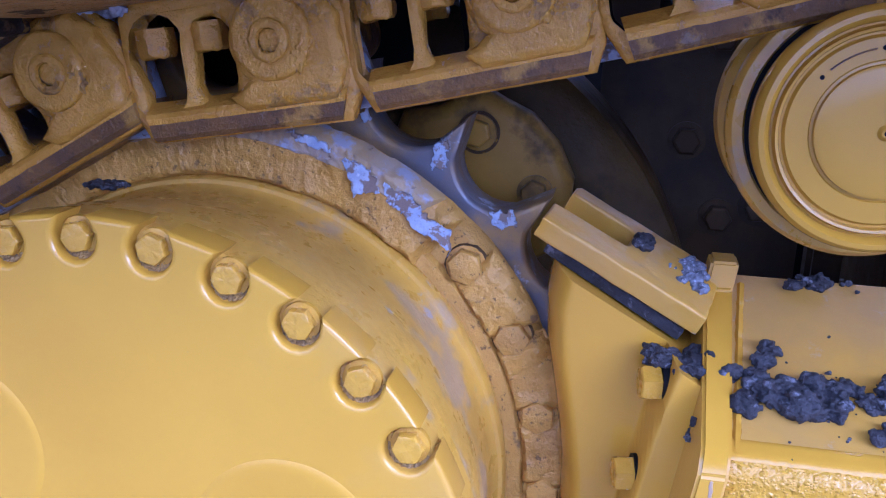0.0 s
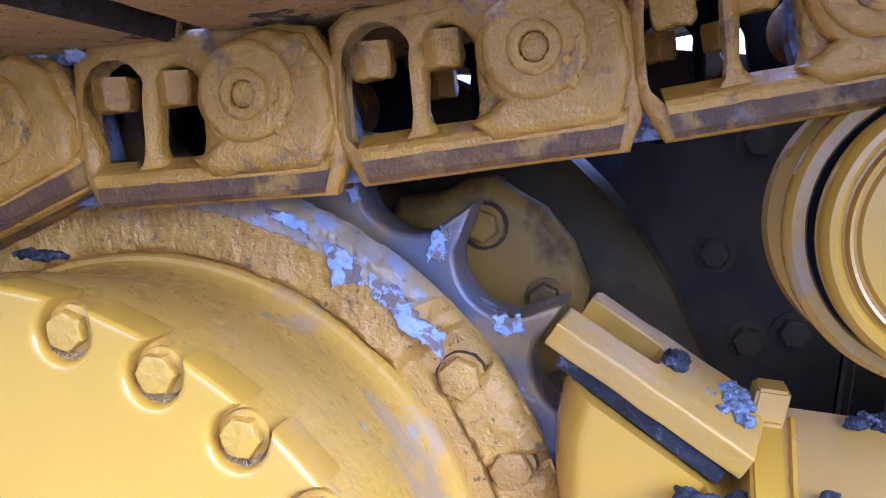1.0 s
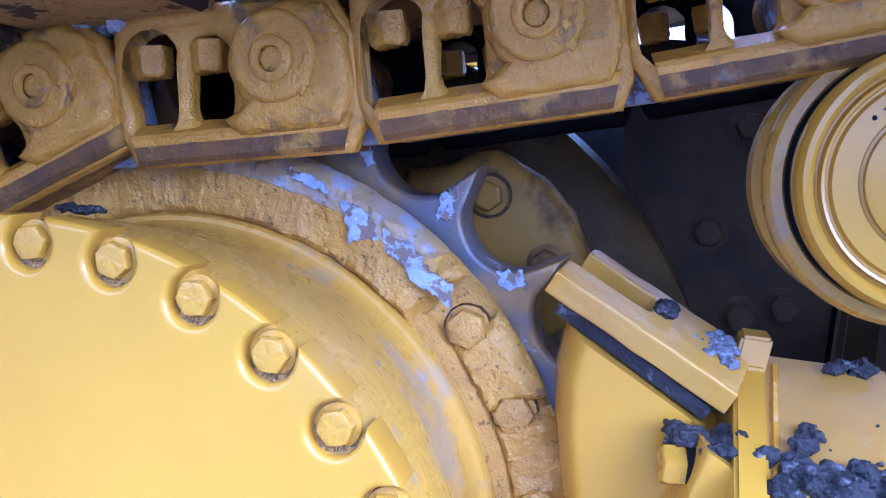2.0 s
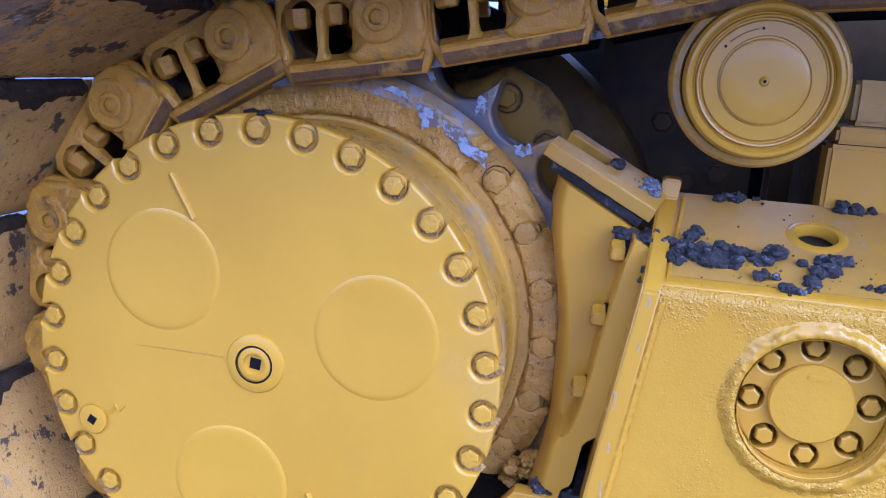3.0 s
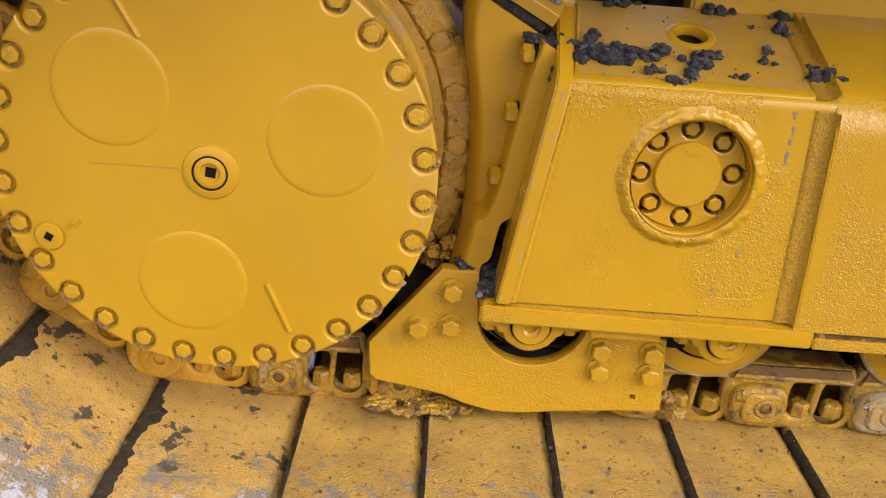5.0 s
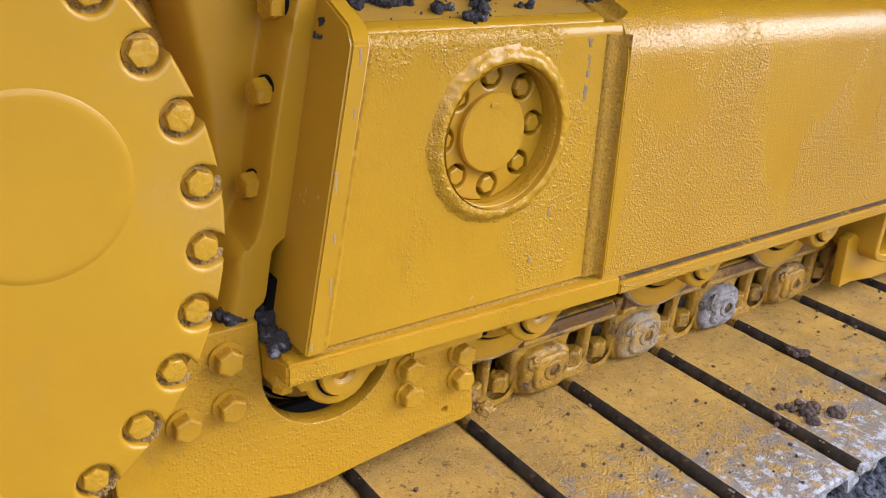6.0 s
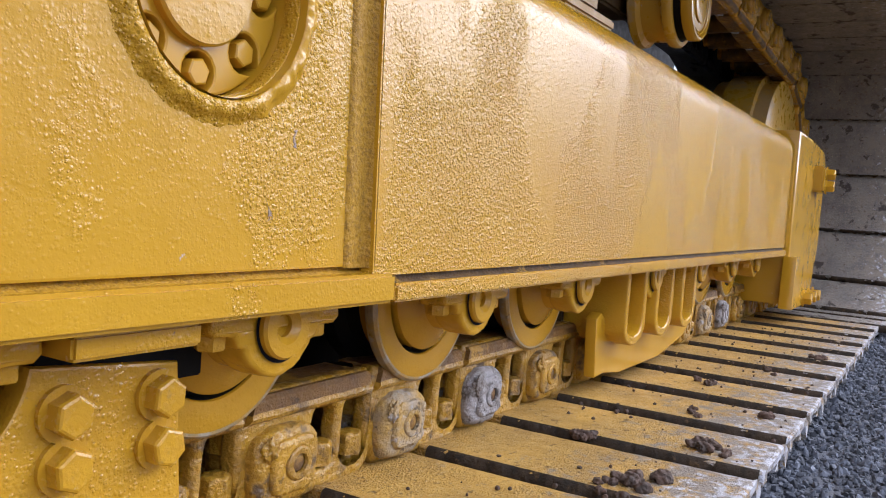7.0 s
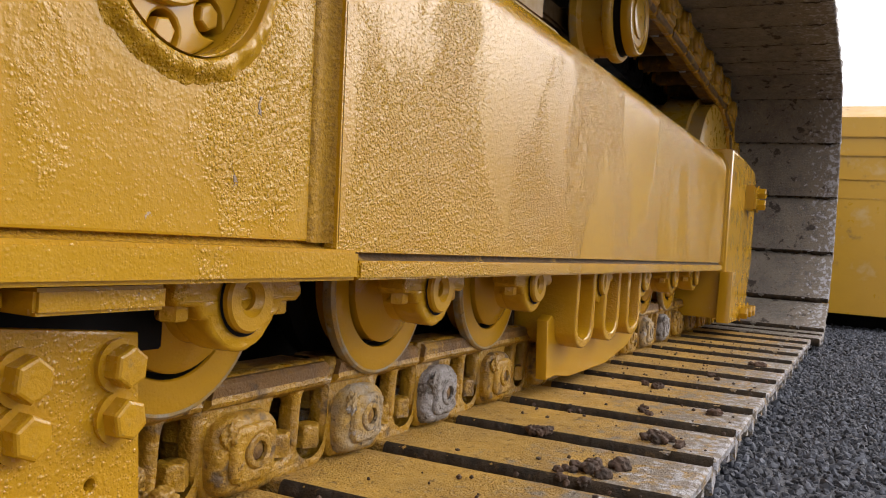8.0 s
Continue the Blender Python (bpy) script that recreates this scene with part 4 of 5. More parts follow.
part("upper_web", slab(0.846, 1.2, 0.386, 0.446, 0.397, 0.47, 0.008), paint_dust, frame_beam)

# ---- nose casting between sprocket and frame ----
nose = thing("sprocket_guard", (0.45, 0.2, -0.2), "smooth yellow guard casting bolted to the frame end", "guard")
bm = bmesh.new()
NV, NS, rows = 60, 64, []
for i in range(NV + 1):
    f = i / NV
    zr = 0.294 - 0.529 * f
    left = float(np.interp(zr, (-0.235, -0.14, -0.09, 0.0, 0.06, 0.12, 0.2, 0.25, 0.305), (0.396, 0.415, 0.417, 0.417, 0.415, 0.406, 0.39, 0.387, 0.394)))
    gap = 0.0265 + 0.0165 * min(1.0, max(0.0, (-0.1 - zr) / 0.004)) + 0.014 * min(1.0, max(0.0, (-0.18 - zr) / 0.012))
    right = xe(zr) - gap
    t = min(1.0, max(0.0, (-0.02 - zr) / 0.185))
    crease = 0.032 + 0.1 * (1 - math.sqrt(max(0.0, 1 - t * t)))
    row = []
    for k in range(NS + 1):
        u = k / NS
        x = left + (right - left) * (u if u > 0.2 else u * u / 0.2)
        k1 = min(1.0, max(0.0, (right - x - crease) / (0.01 + 0.03 * t * t)))
        k1 = k1 * k1 * (3 - 2 * k1)
        y = 0.128 + 0.069 * k1
        edge = min(1.0, (x - left) / 0.028)
        y += 0.085 * (1 - math.sqrt(max(0.0, 1 - (1 - edge) ** 2)))
        row.append(bm.verts.new((x, y, zr - (1 - f) ** 3 * 0.55 * (x - 0.394))))
    rows.append(row)
for p, q in zip(rows, rows[1:]):
    for i in range(NS):
        bm.faces.new((p[i], p[i + 1], q[i + 1], q[i]))
ext = bmesh.ops.extrude_edge_only(bm, edges=[e for e in bm.edges if e.is_boundary])
for v in ext["geom"]:
    if isinstance(v, bmesh.types.BMVert):
        v.co.y = max(v.co.y + 0.02, 0.29)
bmesh.ops.recalc_face_normals(bm, faces=bm.faces[:])
part("body", mesh_of(bm, 1.1), paint, nose, "smooth curved casting")
# black slab and disc paint the shade of slot and keyhole
part("packed_dirt", slab(0.478, 0.5085, 0.1335, 0.2, -0.2, -0.1, 0.001, Matrix.Translation((0, 0, -0.15)) @ pose(0, 0, 0, 0, 6.5, 0) @ Matrix.Translation((0, 0, 0.15))), shade_black, nose, "black fill that paints the shade in the slot")
part("packed_dirt", turned([(0.0, 0.1345), (0.02, 0.1335), (0.031, 0.138), (0.033, 0.2)], 24, wobble=lambda a, r, y: 0.004 * noise.noise(Vector((3 * math.cos(a), 3 * math.sin(a), r * 60)))), shade_black, nose, here=pose(0.489 - 0.45, -0.2, -0.219 + 0.2))
bolt_n = hex_head(0.0185, 0.022)
for x, y, z in ((0.513, 0.163, 0.194), (0.495, 0.164, 0.09), (0.478, 0.166, -0.03)):
    # black ring round the bolt paints the shade of a counterbore
    part("bolt_seat", turned([(0.0, -0.002), (0.0205, -0.0022), (0.0215, 0.03)], 28), shade_black, nose, here=Matrix.Translation(W(nose).inverted() @ Vector((x, y, z))) @ pose(0, 0, 0, 0, 8, -80))
    part("bolt", bolt_n, paint_bolt, nose, here=Matrix.Translation(W(nose).inverted() @ Vector((x, y, z))) @ pose(0, 0, 0, 0, 34, -80))
# guard bars on the top edge
cover_bar = thing("guard_bar", (0.47, 0.17, 0.3), "thick yellow forked guard bar sloping over the sprocket guard", "guard")
A, B = Vector((0.382, 0.208, 0.3435)), Vector((0.56, 0.19, 0.252))
bu = (B - A).normalized()
bw = Vector((0.12, 0.96, 0.25))
bw = (bw - bu * bw.dot(bu)).normalized()
bn = bu.cross(bw)
BAR = Matrix(((bu.x, bn.x * -1, bw.x, A.x), (bu.y, bn.y * -1, bw.y, A.y), (bu.z, bn.z * -1, bw.z, A.z), (0, 0, 0, 1)))
fork = plate([(0.003, 0.003), (0.19, 0.003), (0.192, 0.1), (0.016, 0.1), (0.013, 0.096), (0.013, 0.083), (0.085, 0.082), (0.094, 0.076), (0.094, 0.044), (0.088, 0.039), (0.003, 0.038)], [], -0.001, 0.024, 0.003, 3)
fork = roughen(fork, 0.0012, 55, 3.0, 3)
fork.transform(BAR)
fork.flip_normals()
part("fork", fork, paint_bar, cover_bar, "forked bar with a long slot")
pack = plate([(0.02, 0.016), (0.18, 0.008), (0.178, 0.03), (0.175, 0.036), (0.02, 0.036)], [], 0.027, 0.044, 0.003)
pack.transform(BAR)
pack.flip_normals()
part("packing", pack, mud, cover_bar, "dark packed dirt under the bar")

# ---- guide plates ----
GUIDE = [(0.258, -0.366), (0.386, -0.203), (0.451, -0.204), *ring_points(0.564, -0.286, 0.108, 28, 188, 350), (0.819, -0.318), (0.832, -0.47), (0.815, -0.476), (0.75, -0.478), (0.63, -0.49), (0.56, -0.499), (0.505, -0.5), (0.455, -0.488), (0.40, -0.468), (0.33, -0.455), (0.275, -0.446), (0.262, -0.436)]
guide = thing("track_guide", (0.55, 0.12, -0.49), "flat yellow track guide plate with eight bolts", "track guide")
part("plate", plate(GUIDE, [ring_points(0.776, -0.447, 0.0085, 16)], 0.113, 0.145, 0.003), paint_pit, guide)
# hole lined in black, its shade put in as colour
part("threaded_hole", turned([(0.0084, 0.1136), (0.0076, 0.1146), *[(0.0076 - 0.0006 * (k % 2), 0.1146 + 0.0012 * k) for k in range(1, 24)], (0.0, 0.143)], 20), shade_black, guide, here=pose(0.776 - 0.55, -0.12, -0.447 + 0.49))
bolt_g = hex_head(0.0195, 0.017, 0.0245, 0.001)
for x, z in ((0.348, -0.322), (0.408, -0.241), (0.41, -0.314), (0.698, -0.343), (0.7, -0.389), (0.797, -0.343), (0.799, -0.39)):
    part("bolt", bolt_g, paint_bolt, guide, here=pose(x - 0.55, 0.112 - 0.12, z + 0.49, 0, random.uniform(0, 60), 0))
part("packed_dirt", slab(0.675, 0.86, 0.121, 0.2, -0.335, -0.266, 0.002), shade_black, guide, "black fill above the plate")
# slab added behind the crescent and black supports paint the deep shade there
part("packed_dirt", slab(0.45, 0.68, 0.1465, 0.16, -0.475, -0.373, 0.001), shade_black, guide)
part("support", slab(0.3, 0.44, 0.145, 0.28, -0.4, -0.25, 0.004), shade_black, guide)
part("support", slab(0.67, 0.82, 0.145, 0.28, -0.4, -0.262, 0.004), shade_black, guide)

mid = thing("track_guide", (2.3, 0.12, -0.5), "yellow track guide on ribs under the frame", "track guide")
part("plate", plate([(1.935, -0.37), (1.96, -0.36), (2.0, -0.385), (2.55, -0.385), (2.64, -0.36), (2.7, -0.37), (2.69, -0.44), (2.62, -0.47), (2.4, -0.5), (2.1, -0.5), (2.0, -0.487), (1.95, -0.49)], [], 0.105, 0.13, 0.003), paint, mid)
for x in (1.985, 2.2, 2.415):
    # a cast pocket: a bent strip that hangs from the frame as a U, dark inside
    bend = [(x + 0.065 + 0.065 * math.cos(a), -0.385 + 0.04 * math.sin(a)) for a in np.linspace(math.pi, 2 * math.pi, 14)]
    hollow = [(x + 0.065 + 0.053 * math.cos(a), -0.382 + 0.031 * math.sin(a)) for a in np.linspace(2 * math.pi, math.pi, 14)]
    part("rib", roughen(plate([(x - 0.008, -0.257), (x, -0.275), *bend, (x + 0.13, -0.275), (x + 0.138, -0.257), (x + 0.12, -0.257), (x + 0.118, -0.28), *hollow, (x + 0.012, -0.28), (x + 0.01, -0.257)], [], 0.06, 0.2, 0.004, 2), 0.0012, 60, x, 2), paint_pit, mid, "bent cast rib")
    part("pocket", plate([(x + 0.014, -0.258), (x + 0.014, -0.38), (x + 0.04, -0.408), (x + 0.09, -0.408), (x + 0.116, -0.38), (x + 0.116, -0.258)], [], 0.13, 0.19, 0.008, 2), lug_paint, mid, "rough cast pocket inside the rib")
part("back", slab(1.98, 2.64, 0.2, 0.25, -0.4, -0.257, 0.003), shade_paint, mid)

# ---- bottom rollers ----
def bottom_roller(flanged, wheel_material):
    ob = thing("bottom_roller", (0.555, 0.33, -0.29), "yellow track roller hung under the frame, resting on the chain", "roller", "rollers under the frame")
    c = Matrix.Translation((0.0, -0.33, 0.0))
    rim = [(0.0915, 0.186), (0.0938, 0.1635), (0.0955, 0.161), (0.129, 0.16), (0.1345, 0.163), (0.1355, 0.172), (0.133, 0.178), (0.112, 0.186)] if flanged else [(0.0935, 0.182), (0.096, 0.176), (0.1, 0.175), (0.105, 0.182)]
    part("wheel", turned([(0.03, 0.185), (0.082, 0.185), *rim, (0.105, 0.21)], 72), wheel_material, ob, here=c)
    if flanged:
        part("worn_rim", turned([(0.1285, 0.1597), (0.132, 0.1598), (0.1352, 0.1634), (0.136, 0.172), (0.1338, 0.1782), (0.125, 0.182)], 72), rubbed, ob, "rim rubbed bare by the chain", here=c)
    # rear flange and gap faces are black: shade put in as colour
    part("rear_wheel", turned([(0.105, 0.208), (0.105, 0.235), (0.123, 0.245), (0.123, 0.27), (0.09, 0.275), (0.09, 0.33)], 48), shade_black, ob, "rear flange blackened to paint the shade under the frame", here=c)
    part("seal_gap", turned([(0.08, 0.1835), (0.0912, 0.1835), (0.0935, 0.1632)], 56), shade_black, ob, here=c)
    part("hub", turned([(0.0865, 0.186), (0.0865, 0.156), (0.083, 0.151), (0.06, 0.139), (0.052, 0.133), (0.05, 0.08)], 56), wheel_material, ob, here=c)
    part("cap", turned([(0.0345, 0.1), (0.0345, 0.064), (0.032, 0.0605), (0.0185, 0.0605), (0.0165, 0.0635), (0.0115, 0.067), (0.011, 0.092), (0.0, 0.093)], 48), paint_pit, ob, "round end cap with a socket", here=c)
    part("cap_gap", turned([(0.034, 0.0695), (0.0385, 0.0695)], 40), shade_black, ob, here=c)
    # collar: a saddle round the cap that hangs from the frame by two bolted ears
    arc = [(0.049 * math.cos(a), 0.049 * math.sin(a)) for a in np.linspace(-0.35, -math.pi + 0.35, 24)]
    out = [(-0.034, 0.02), (-0.045, 0.016), (-0.056, 0.021), (-0.09, 0.021), (-0.092, 0.003), (-0.088, -0.001), (-0.062, -0.002), (-0.055, -0.014)][::-1]
    saddle = [(0.09, 0.021), (0.092, 0.003), (0.088, -0.001), (0.062, -0.002), (0.055, -0.014), *arc, *out, (0.034, 0.02), (0.045, 0.016), (0.056, 0.021)]
    part("collar", roughen(plate(saddle, [], 0.072, 0.118, 0.005, 2), 0.0016, 70, 2.0, 3), paint_cast, ob, "cast collar with bolted ears", here=c)
    nut = hex_head(0.0155, 0.017, 0.018, 0.0)
    for x in (-0.075, 0.075):
        part("bolt", nut, paint_pit, ob, here=c @ pose(x, 0.095, 0.0, 90, 0, 0))
    return ob


bottom_roller(False, lug_paint).matrix_basis = Matrix.Translation((0.555, 0.33, -0.283))
first = bottom_roller(True, paint_pit)
first.matrix_basis = Matrix.Translation((0.917, 0.33, -0.2835))
for x in (1.343, 1.75, 2.2, 2.62, 3.02, 3.4):
    copy_thing(first, Matrix.Translation((x, 0.33, -0.2835)))

# ---- carrier rollers ----
carrier = thing("carrier_roller", (0.672, 0.13, 0.457), "yellow carrier roller under the upper chain run", "roller", "carrier rollers")
c = Matrix.Identity(4)
part("front_disc", turned([(0.0, 0.001), (0.03, 0.0012), (0.054, 0.001), (0.0572, 0.0022), (0.0578, 0.0075), (0.0602, 0.0078), (0.0615, 0.0062), (0.08, 0.0068), (0.0825, 0.0105), (0.0845, 0.0105), (0.086, 0.005), (0.0885, 0.0042), (0.0905, 0.0105), (0.0925, 0.011), (0.0945, 0.004), (0.098, 0.001), (0.1025, 0.0018), (0.106, 0.006), (0.1078, 0.014), (0.107, 0.03), (0.1, 0.034)], 96), paint, carrier, "polished yellow end disc with rings", here=c)
part("seal_gap", turned([(0.098, 0.03), (0.1035, 0.033), (0.104, 0.052), (0.112, 0.0535)], 72), shade_black, carrier, here=c)
part("rim", turned([(0.107, 0.054), (0.11, 0.05), (0.119, 0.052), (0.1235, 0.058), (0.1245, 0.068), (0.122, 0.078), (0.108, 0.084), (0.108, 0.14), (0.122, 0.15), (0.124, 0.17), (0.105, 0.18), (0.05, 0.185)], 96), paint_dust, carrier, here=c)
part("shaft", turned([(0.0, 0.18), (0.04, 0.18), (0.04, 0.42)], 24), shade_paint, carrier, here=c)
tip = part("grease_point", turned([(0.0, -0.003), (0.004, -0.003), (0.006, -0.001), (0.0075, 0.002)], 16), paint, carrier, here=c)
# the roller's small holes are flat black dots, their shade painted
part("hole", turned([(0.0, -0.0034), (0.0024, -0.0034), (0.0027, -0.002)], 12), shade_black, tip, here=c)
part("clip", swept([(0.071 * math.cos(a), 0.0062, 0.071 * math.sin(a)) for a in np.linspace(radians(103), radians(135), 8)], 0.0008), rail_steel, carrier, here=c)
for a in (98, 142):
    part("pin_hole", turned([(0.0, 0.0014), (0.002, 0.0014), (0.0024, 0.003)], 12), shade_black, carrier, here=pose(0.071 * math.cos(radians(a)), 0.0048, 0.071 * math.sin(radians(a))))
copy_thing(carrier, Matrix.Translation((2.62, 0.13, 0.445)))
bracket = thing("carrier_bracket", (2.0, 0.2, 0.25), "yellow bracket of the second carrier roller", "bracket")
part("post", slab(1.87, 2.04, 0.2, 0.38, 0.285, 0.44, 0.008), lug_paint, bracket)
part("foot", slab(1.84, 2.12, 0.19, 0.4, 0.262, 0.285, 0.005), lug_paint, bracket)
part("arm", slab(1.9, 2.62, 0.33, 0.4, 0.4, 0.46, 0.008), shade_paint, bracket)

# ---- track chain ----
PITCH = 0.25


def pins():
    """The pins' places, from the ground run under the far end, round the sprocket and along the top to the idler."""
    pts = []
    x = 1.065 + 0.2575 * 13
    while x > 1.07:
        pts.append((x, -0.476))
        x -= 0.2575
    pts += [(1.065, -0.477), (0.818, -0.478), (0.571, -0.48), (0.325, -0.482)]
    pts += [(0.49 * math.cos(radians(a)), 0.49 * math.sin(radians(a))) for a in (279.5, 250.4, 221.4, 192.4, 163.3, 134.4, 105.7)]
    pts += [(0.109, 0.513), (0.350, 0.568), (0.588, 0.630)]
    # over the carrier rollers, then gently down to the idler
    knots = [(0.588, 0.630), (0.83, 0.655), (1.6, 0.648), (2.62, 0.64), (3.3, 0.628), (4.1, 0.592), (4.45, 0.585)]
    kx, kz = [k[0] for k in knots], [k[1] for k in knots]
    x = 0.588
    while x + 0.2575 < 4.5:
        x += 0.2555
        pts.append((x, float(np.interp(x, kx, kz))))
    # round the idler
    cx, cz, r = 4.41, 0.055, 0.531
    a = math.degrees(math.atan2(pts[-1][1] - cz, pts[-1][0] - cx))
    step = math.degrees(2 * math.asin(0.2575 / 2 / r))
    while a - step > -82:
        a -= step
        pts.append((cx + r * math.cos(radians(a)), cz + r * math.sin(radians(a))))
    pts.append(pts[0])
    return pts


def bare(mesh):
    """A copy of a mesh that has no material yet."""
    mesh = mesh.copy()
    mesh.materials.clear()
    return mesh


def link_outline(L):
    return [(0.092, -0.079), (L + 0.058, -0.079), (L + 0.068, -0.06), (L + 0.068, 0.015), (L + 0.05, 0.045), (L + 0.01, 0.053), (0.2, 0.053), (0.1, 0.053), (0.083, 0.04), (0.08, 0.0), (0.078, -0.05)]


def track_unit(material, plate_material, label, caking, disc, lip=0.166, free=-0.29, crust=None, crumbly=1.0, skirt=0.0):
    """One shoe with its pair of links. disc: a round boss; otherwise a squared block. lip: where the inner face ends. crust: what the block is caked with."""
    crust = crust or material
    L = PITCH
    ob = thing("track_shoe", (0, 0, 0), label, "track shoe", "track shoes in the chain")
    here = Matrix.Identity(4)
    holes = [stadium(0.1085, -0.066, 0.044, 0.064, 0.006), stadium(0.1735, -0.066, 0.043, 0.066, 0.002)]
    back = 0.0 if disc else 0.003
    web = roughen(plate(link_outline(L), holes, 0.174 + back, 0.204 + back, 0.01, 4), caking * 0.45, 110, 6.0, 2)
    one = part("link", web, material, ob, "cast chain link with two windows", here=here)
    # the block round the pin's end, with a raised face
    if disc:
        block = ring_points(L, 0, 0.0375, 14, 95, 250) + [(L - 0.04, -0.052), (L - 0.038, -0.054), (L + 0.05, -0.053), (L + 0.06, -0.028), (L + 0.059, 0.012), (L + 0.043, 0.036), (L + 0.017, 0.043)]
        face = [(x, max(z, -0.036)) for x, z in ring_points(L, 0.003, 0.0365, 44)]
        part("boss", roughen(plate(block, [ring_points(L, 0, 0.026, 20)], 0.158, 0.226, 0.012, 5), caking, 60, 3.0, 3), crust, one, here=here)
    else:
        block, face = [], []
        for k in range(48):
            a = 2 * math.pi * k / 48
            ca, sa = math.cos(a), math.sin(a)
            q = (abs(ca) ** 4.5 + abs(sa) ** 4.5) ** (-1 / 4.5)
            block.append((L + 0.008 + 0.041 * q * ca, 0.003 + 0.034 * q * sa))
            face.append((L + 0.004 + 0.033 * q * ca, 0.002 + 0.029 * q * sa))
        part("boss", roughen(plate(block, [ring_points(L, 0, 0.026, 20)], 0.157, 0.25, 0.014, 5), caking, 60, 3.0, 3), crust, one, here=here)
        part("shoulder", roughen(plate([(L - 0.04, -0.066), (L + 0.052, -0.066), (L + 0.06, -0.02), (L + 0.03, 0.0), (L - 0.03, 0.0)], [], 0.18, 0.24, 0.012, 4), caking, 60, 4.0, 2), material, one, here=here)
    part("boss_face", roughen(plate(face, [ring_points(L, 0, 0.0245, 24)], 0.1505, 0.172, 0.006, 4), caking * (0.35 if disc else 0.9), 75, 8.0, 3), crust, one, here=here)
    part("boss_ring", turned([(0.0255, 0.16), (0.0245, 0.1545), (0.0225, 0.1535), (0.021, 0.149), (0.0185, 0.1475), (0.0125, 0.148), (0.0115, 0.152)], 32, wobble=lambda a, r, y: caking * 0.8 * noise.noise(Vector((5 * math.cos(a), 5 * math.sin(a), r * 90)))), crust, one, here=Matrix.Translation((L, 0, 0)))
    # dabs of mud that have run over the face
    for k, (du, dv, r) in enumerate(((0.033, -0.006, 0.01), (0.026, -0.02, 0.009)) if disc else ((-0.027, -0.016, 0.008), (0.03, 0.016, 0.01), (0.045, -0.024, 0.011))):
        bm = bmesh.new()
        lump(bm, (L + du, 0.1555, dv), r, k + caking * 900, (1.0, 0.5, 1.25), 4, 0.75)
        part("mud_dab", bm, crust, one, here=here)
    # on block links the ear is black, painting shade into the gap
    part("ear", plate([(-0.05, -0.03), (-0.035, -0.078), (0.09, -0.081), (0.07, -0.045), (0.055, 0.045), (-0.02, 0.05), (-0.05, 0.02)], [], 0.222, 0.25, 0.004), flake if disc else shade_black, one, "ear of the link, bare bluish by discs, shade-black by blocks", here=here)

    def along(sec, wave):
        """A bar with the given section along the foot of the link."""
        bm, n, rows = bmesh.new(), 18, []
        for k in range(n + 1):
            rows.append([bm.verts.new(((1 - k / n) * (0.089 - (z + 0.056) * 0.15) + k / n * (L + 0.067 + (z + 0.056) * 0.35), y + wave * noise.noise(Vector((k * 0.9, y * 90, z * 90))), z + wave * 0.7 * noise.noise(Vector((k * 0.7, 4.0, z * 60))))) for y, z in sec])
        bm.faces.new(rows[0])
        bm.faces.new(rows[-1])
        for p, q in zip(rows, rows[1:]):
            for i in range(len(sec)):
                j = (i + 1) % len(sec)
                bm.faces.new((p[i], p[j], q[j], q[i]))
        bmesh.ops.recalc_face_normals(bm, faces=bm.faces[:])
        return mesh_of(bm, 0.5)

    part("flange", along([(0.19, -0.046), (0.18, -0.051), (0.169, -0.057), (0.1665, -0.062), (0.168, -0.068), (0.19, -0.069)], 0.0016), material, one, here=here)
    part("rail", along([(0.19, -0.066), (0.1685, -0.0665), (0.169, -0.0815), (0.174, -0.0865), (0.25, -0.0865), (0.252, -0.066)], 0.0008), rail_steel, one, "worn brown running rail", here=here)
    # inner link is black so the windows show painted shade behind them
    part("link", bare(web), shade_black, ob, "inner chain link blackened to paint the shade inside the track", here=Matrix.Translation((0, 0.66, 0)) @ Matrix.Diagonal((1, -1, 1, 1)))
    part("pin", turned([(0.0, 0.152), (0.008, 0.1515), (0.011, 0.153), (0.0125, 0.158), (0.025, 0.165), (0.025, 0.5), (0.0, 0.5)], 24), material if disc else rail_steel, ob, "pin end", here=Matrix.Translation((L, 0, 0)))
    part("bushing", turned([(0.036, 0.225), (0.036, 0.435)], 24), rail_steel, ob, here=Matrix.Translation((L, 0, 0)))
    nut = roughen(hex_head(0.0205, 0.03, 0.0, 0.0), caking * 0.7, 90, 5.0, 3)
    for u in (0.106, 0.168):
        for y in (0.192, 0.468):
            part("bolt", nut, material, ob, here=Matrix.Translation((u, y, 0.029)) @ pose(0, 0, 0, 90, 0, 30))
    # the plate with its grousers, cut square at the free end
    sh = bmesh.new()
    sec = [(-0.06, 0.094), (-0.056, 0.085), (-0.046, 0.072), (-0.03, 0.0605), (-0.006, 0.056), (0.1, 0.0555), (lip - 0.011, 0.0545), (lip, 0.0515), (lip + 0.0045, 0.054), (lip + 0.005, 0.077), (lip + 0.004, 0.079), (lip - 0.004, 0.08), (0.15, 0.08), (0.147, 0.09), (0.136, 0.09), (0.131, 0.074), (0.06, 0.074), (0.058, 0.09), (0.044, 0.09), (0.041, 0.074), (-0.02, 0.074), (-0.026, 0.104), (-0.038, 0.104), (-0.043, 0.1)]
    ys = [free, free + 0.006, *np.linspace(free + 0.012, 0.15, 16), 0.4, 0.76]
    rows = []
    for n, y in enumerate(ys):
        k = 0.003 if n == 0 else 0.0
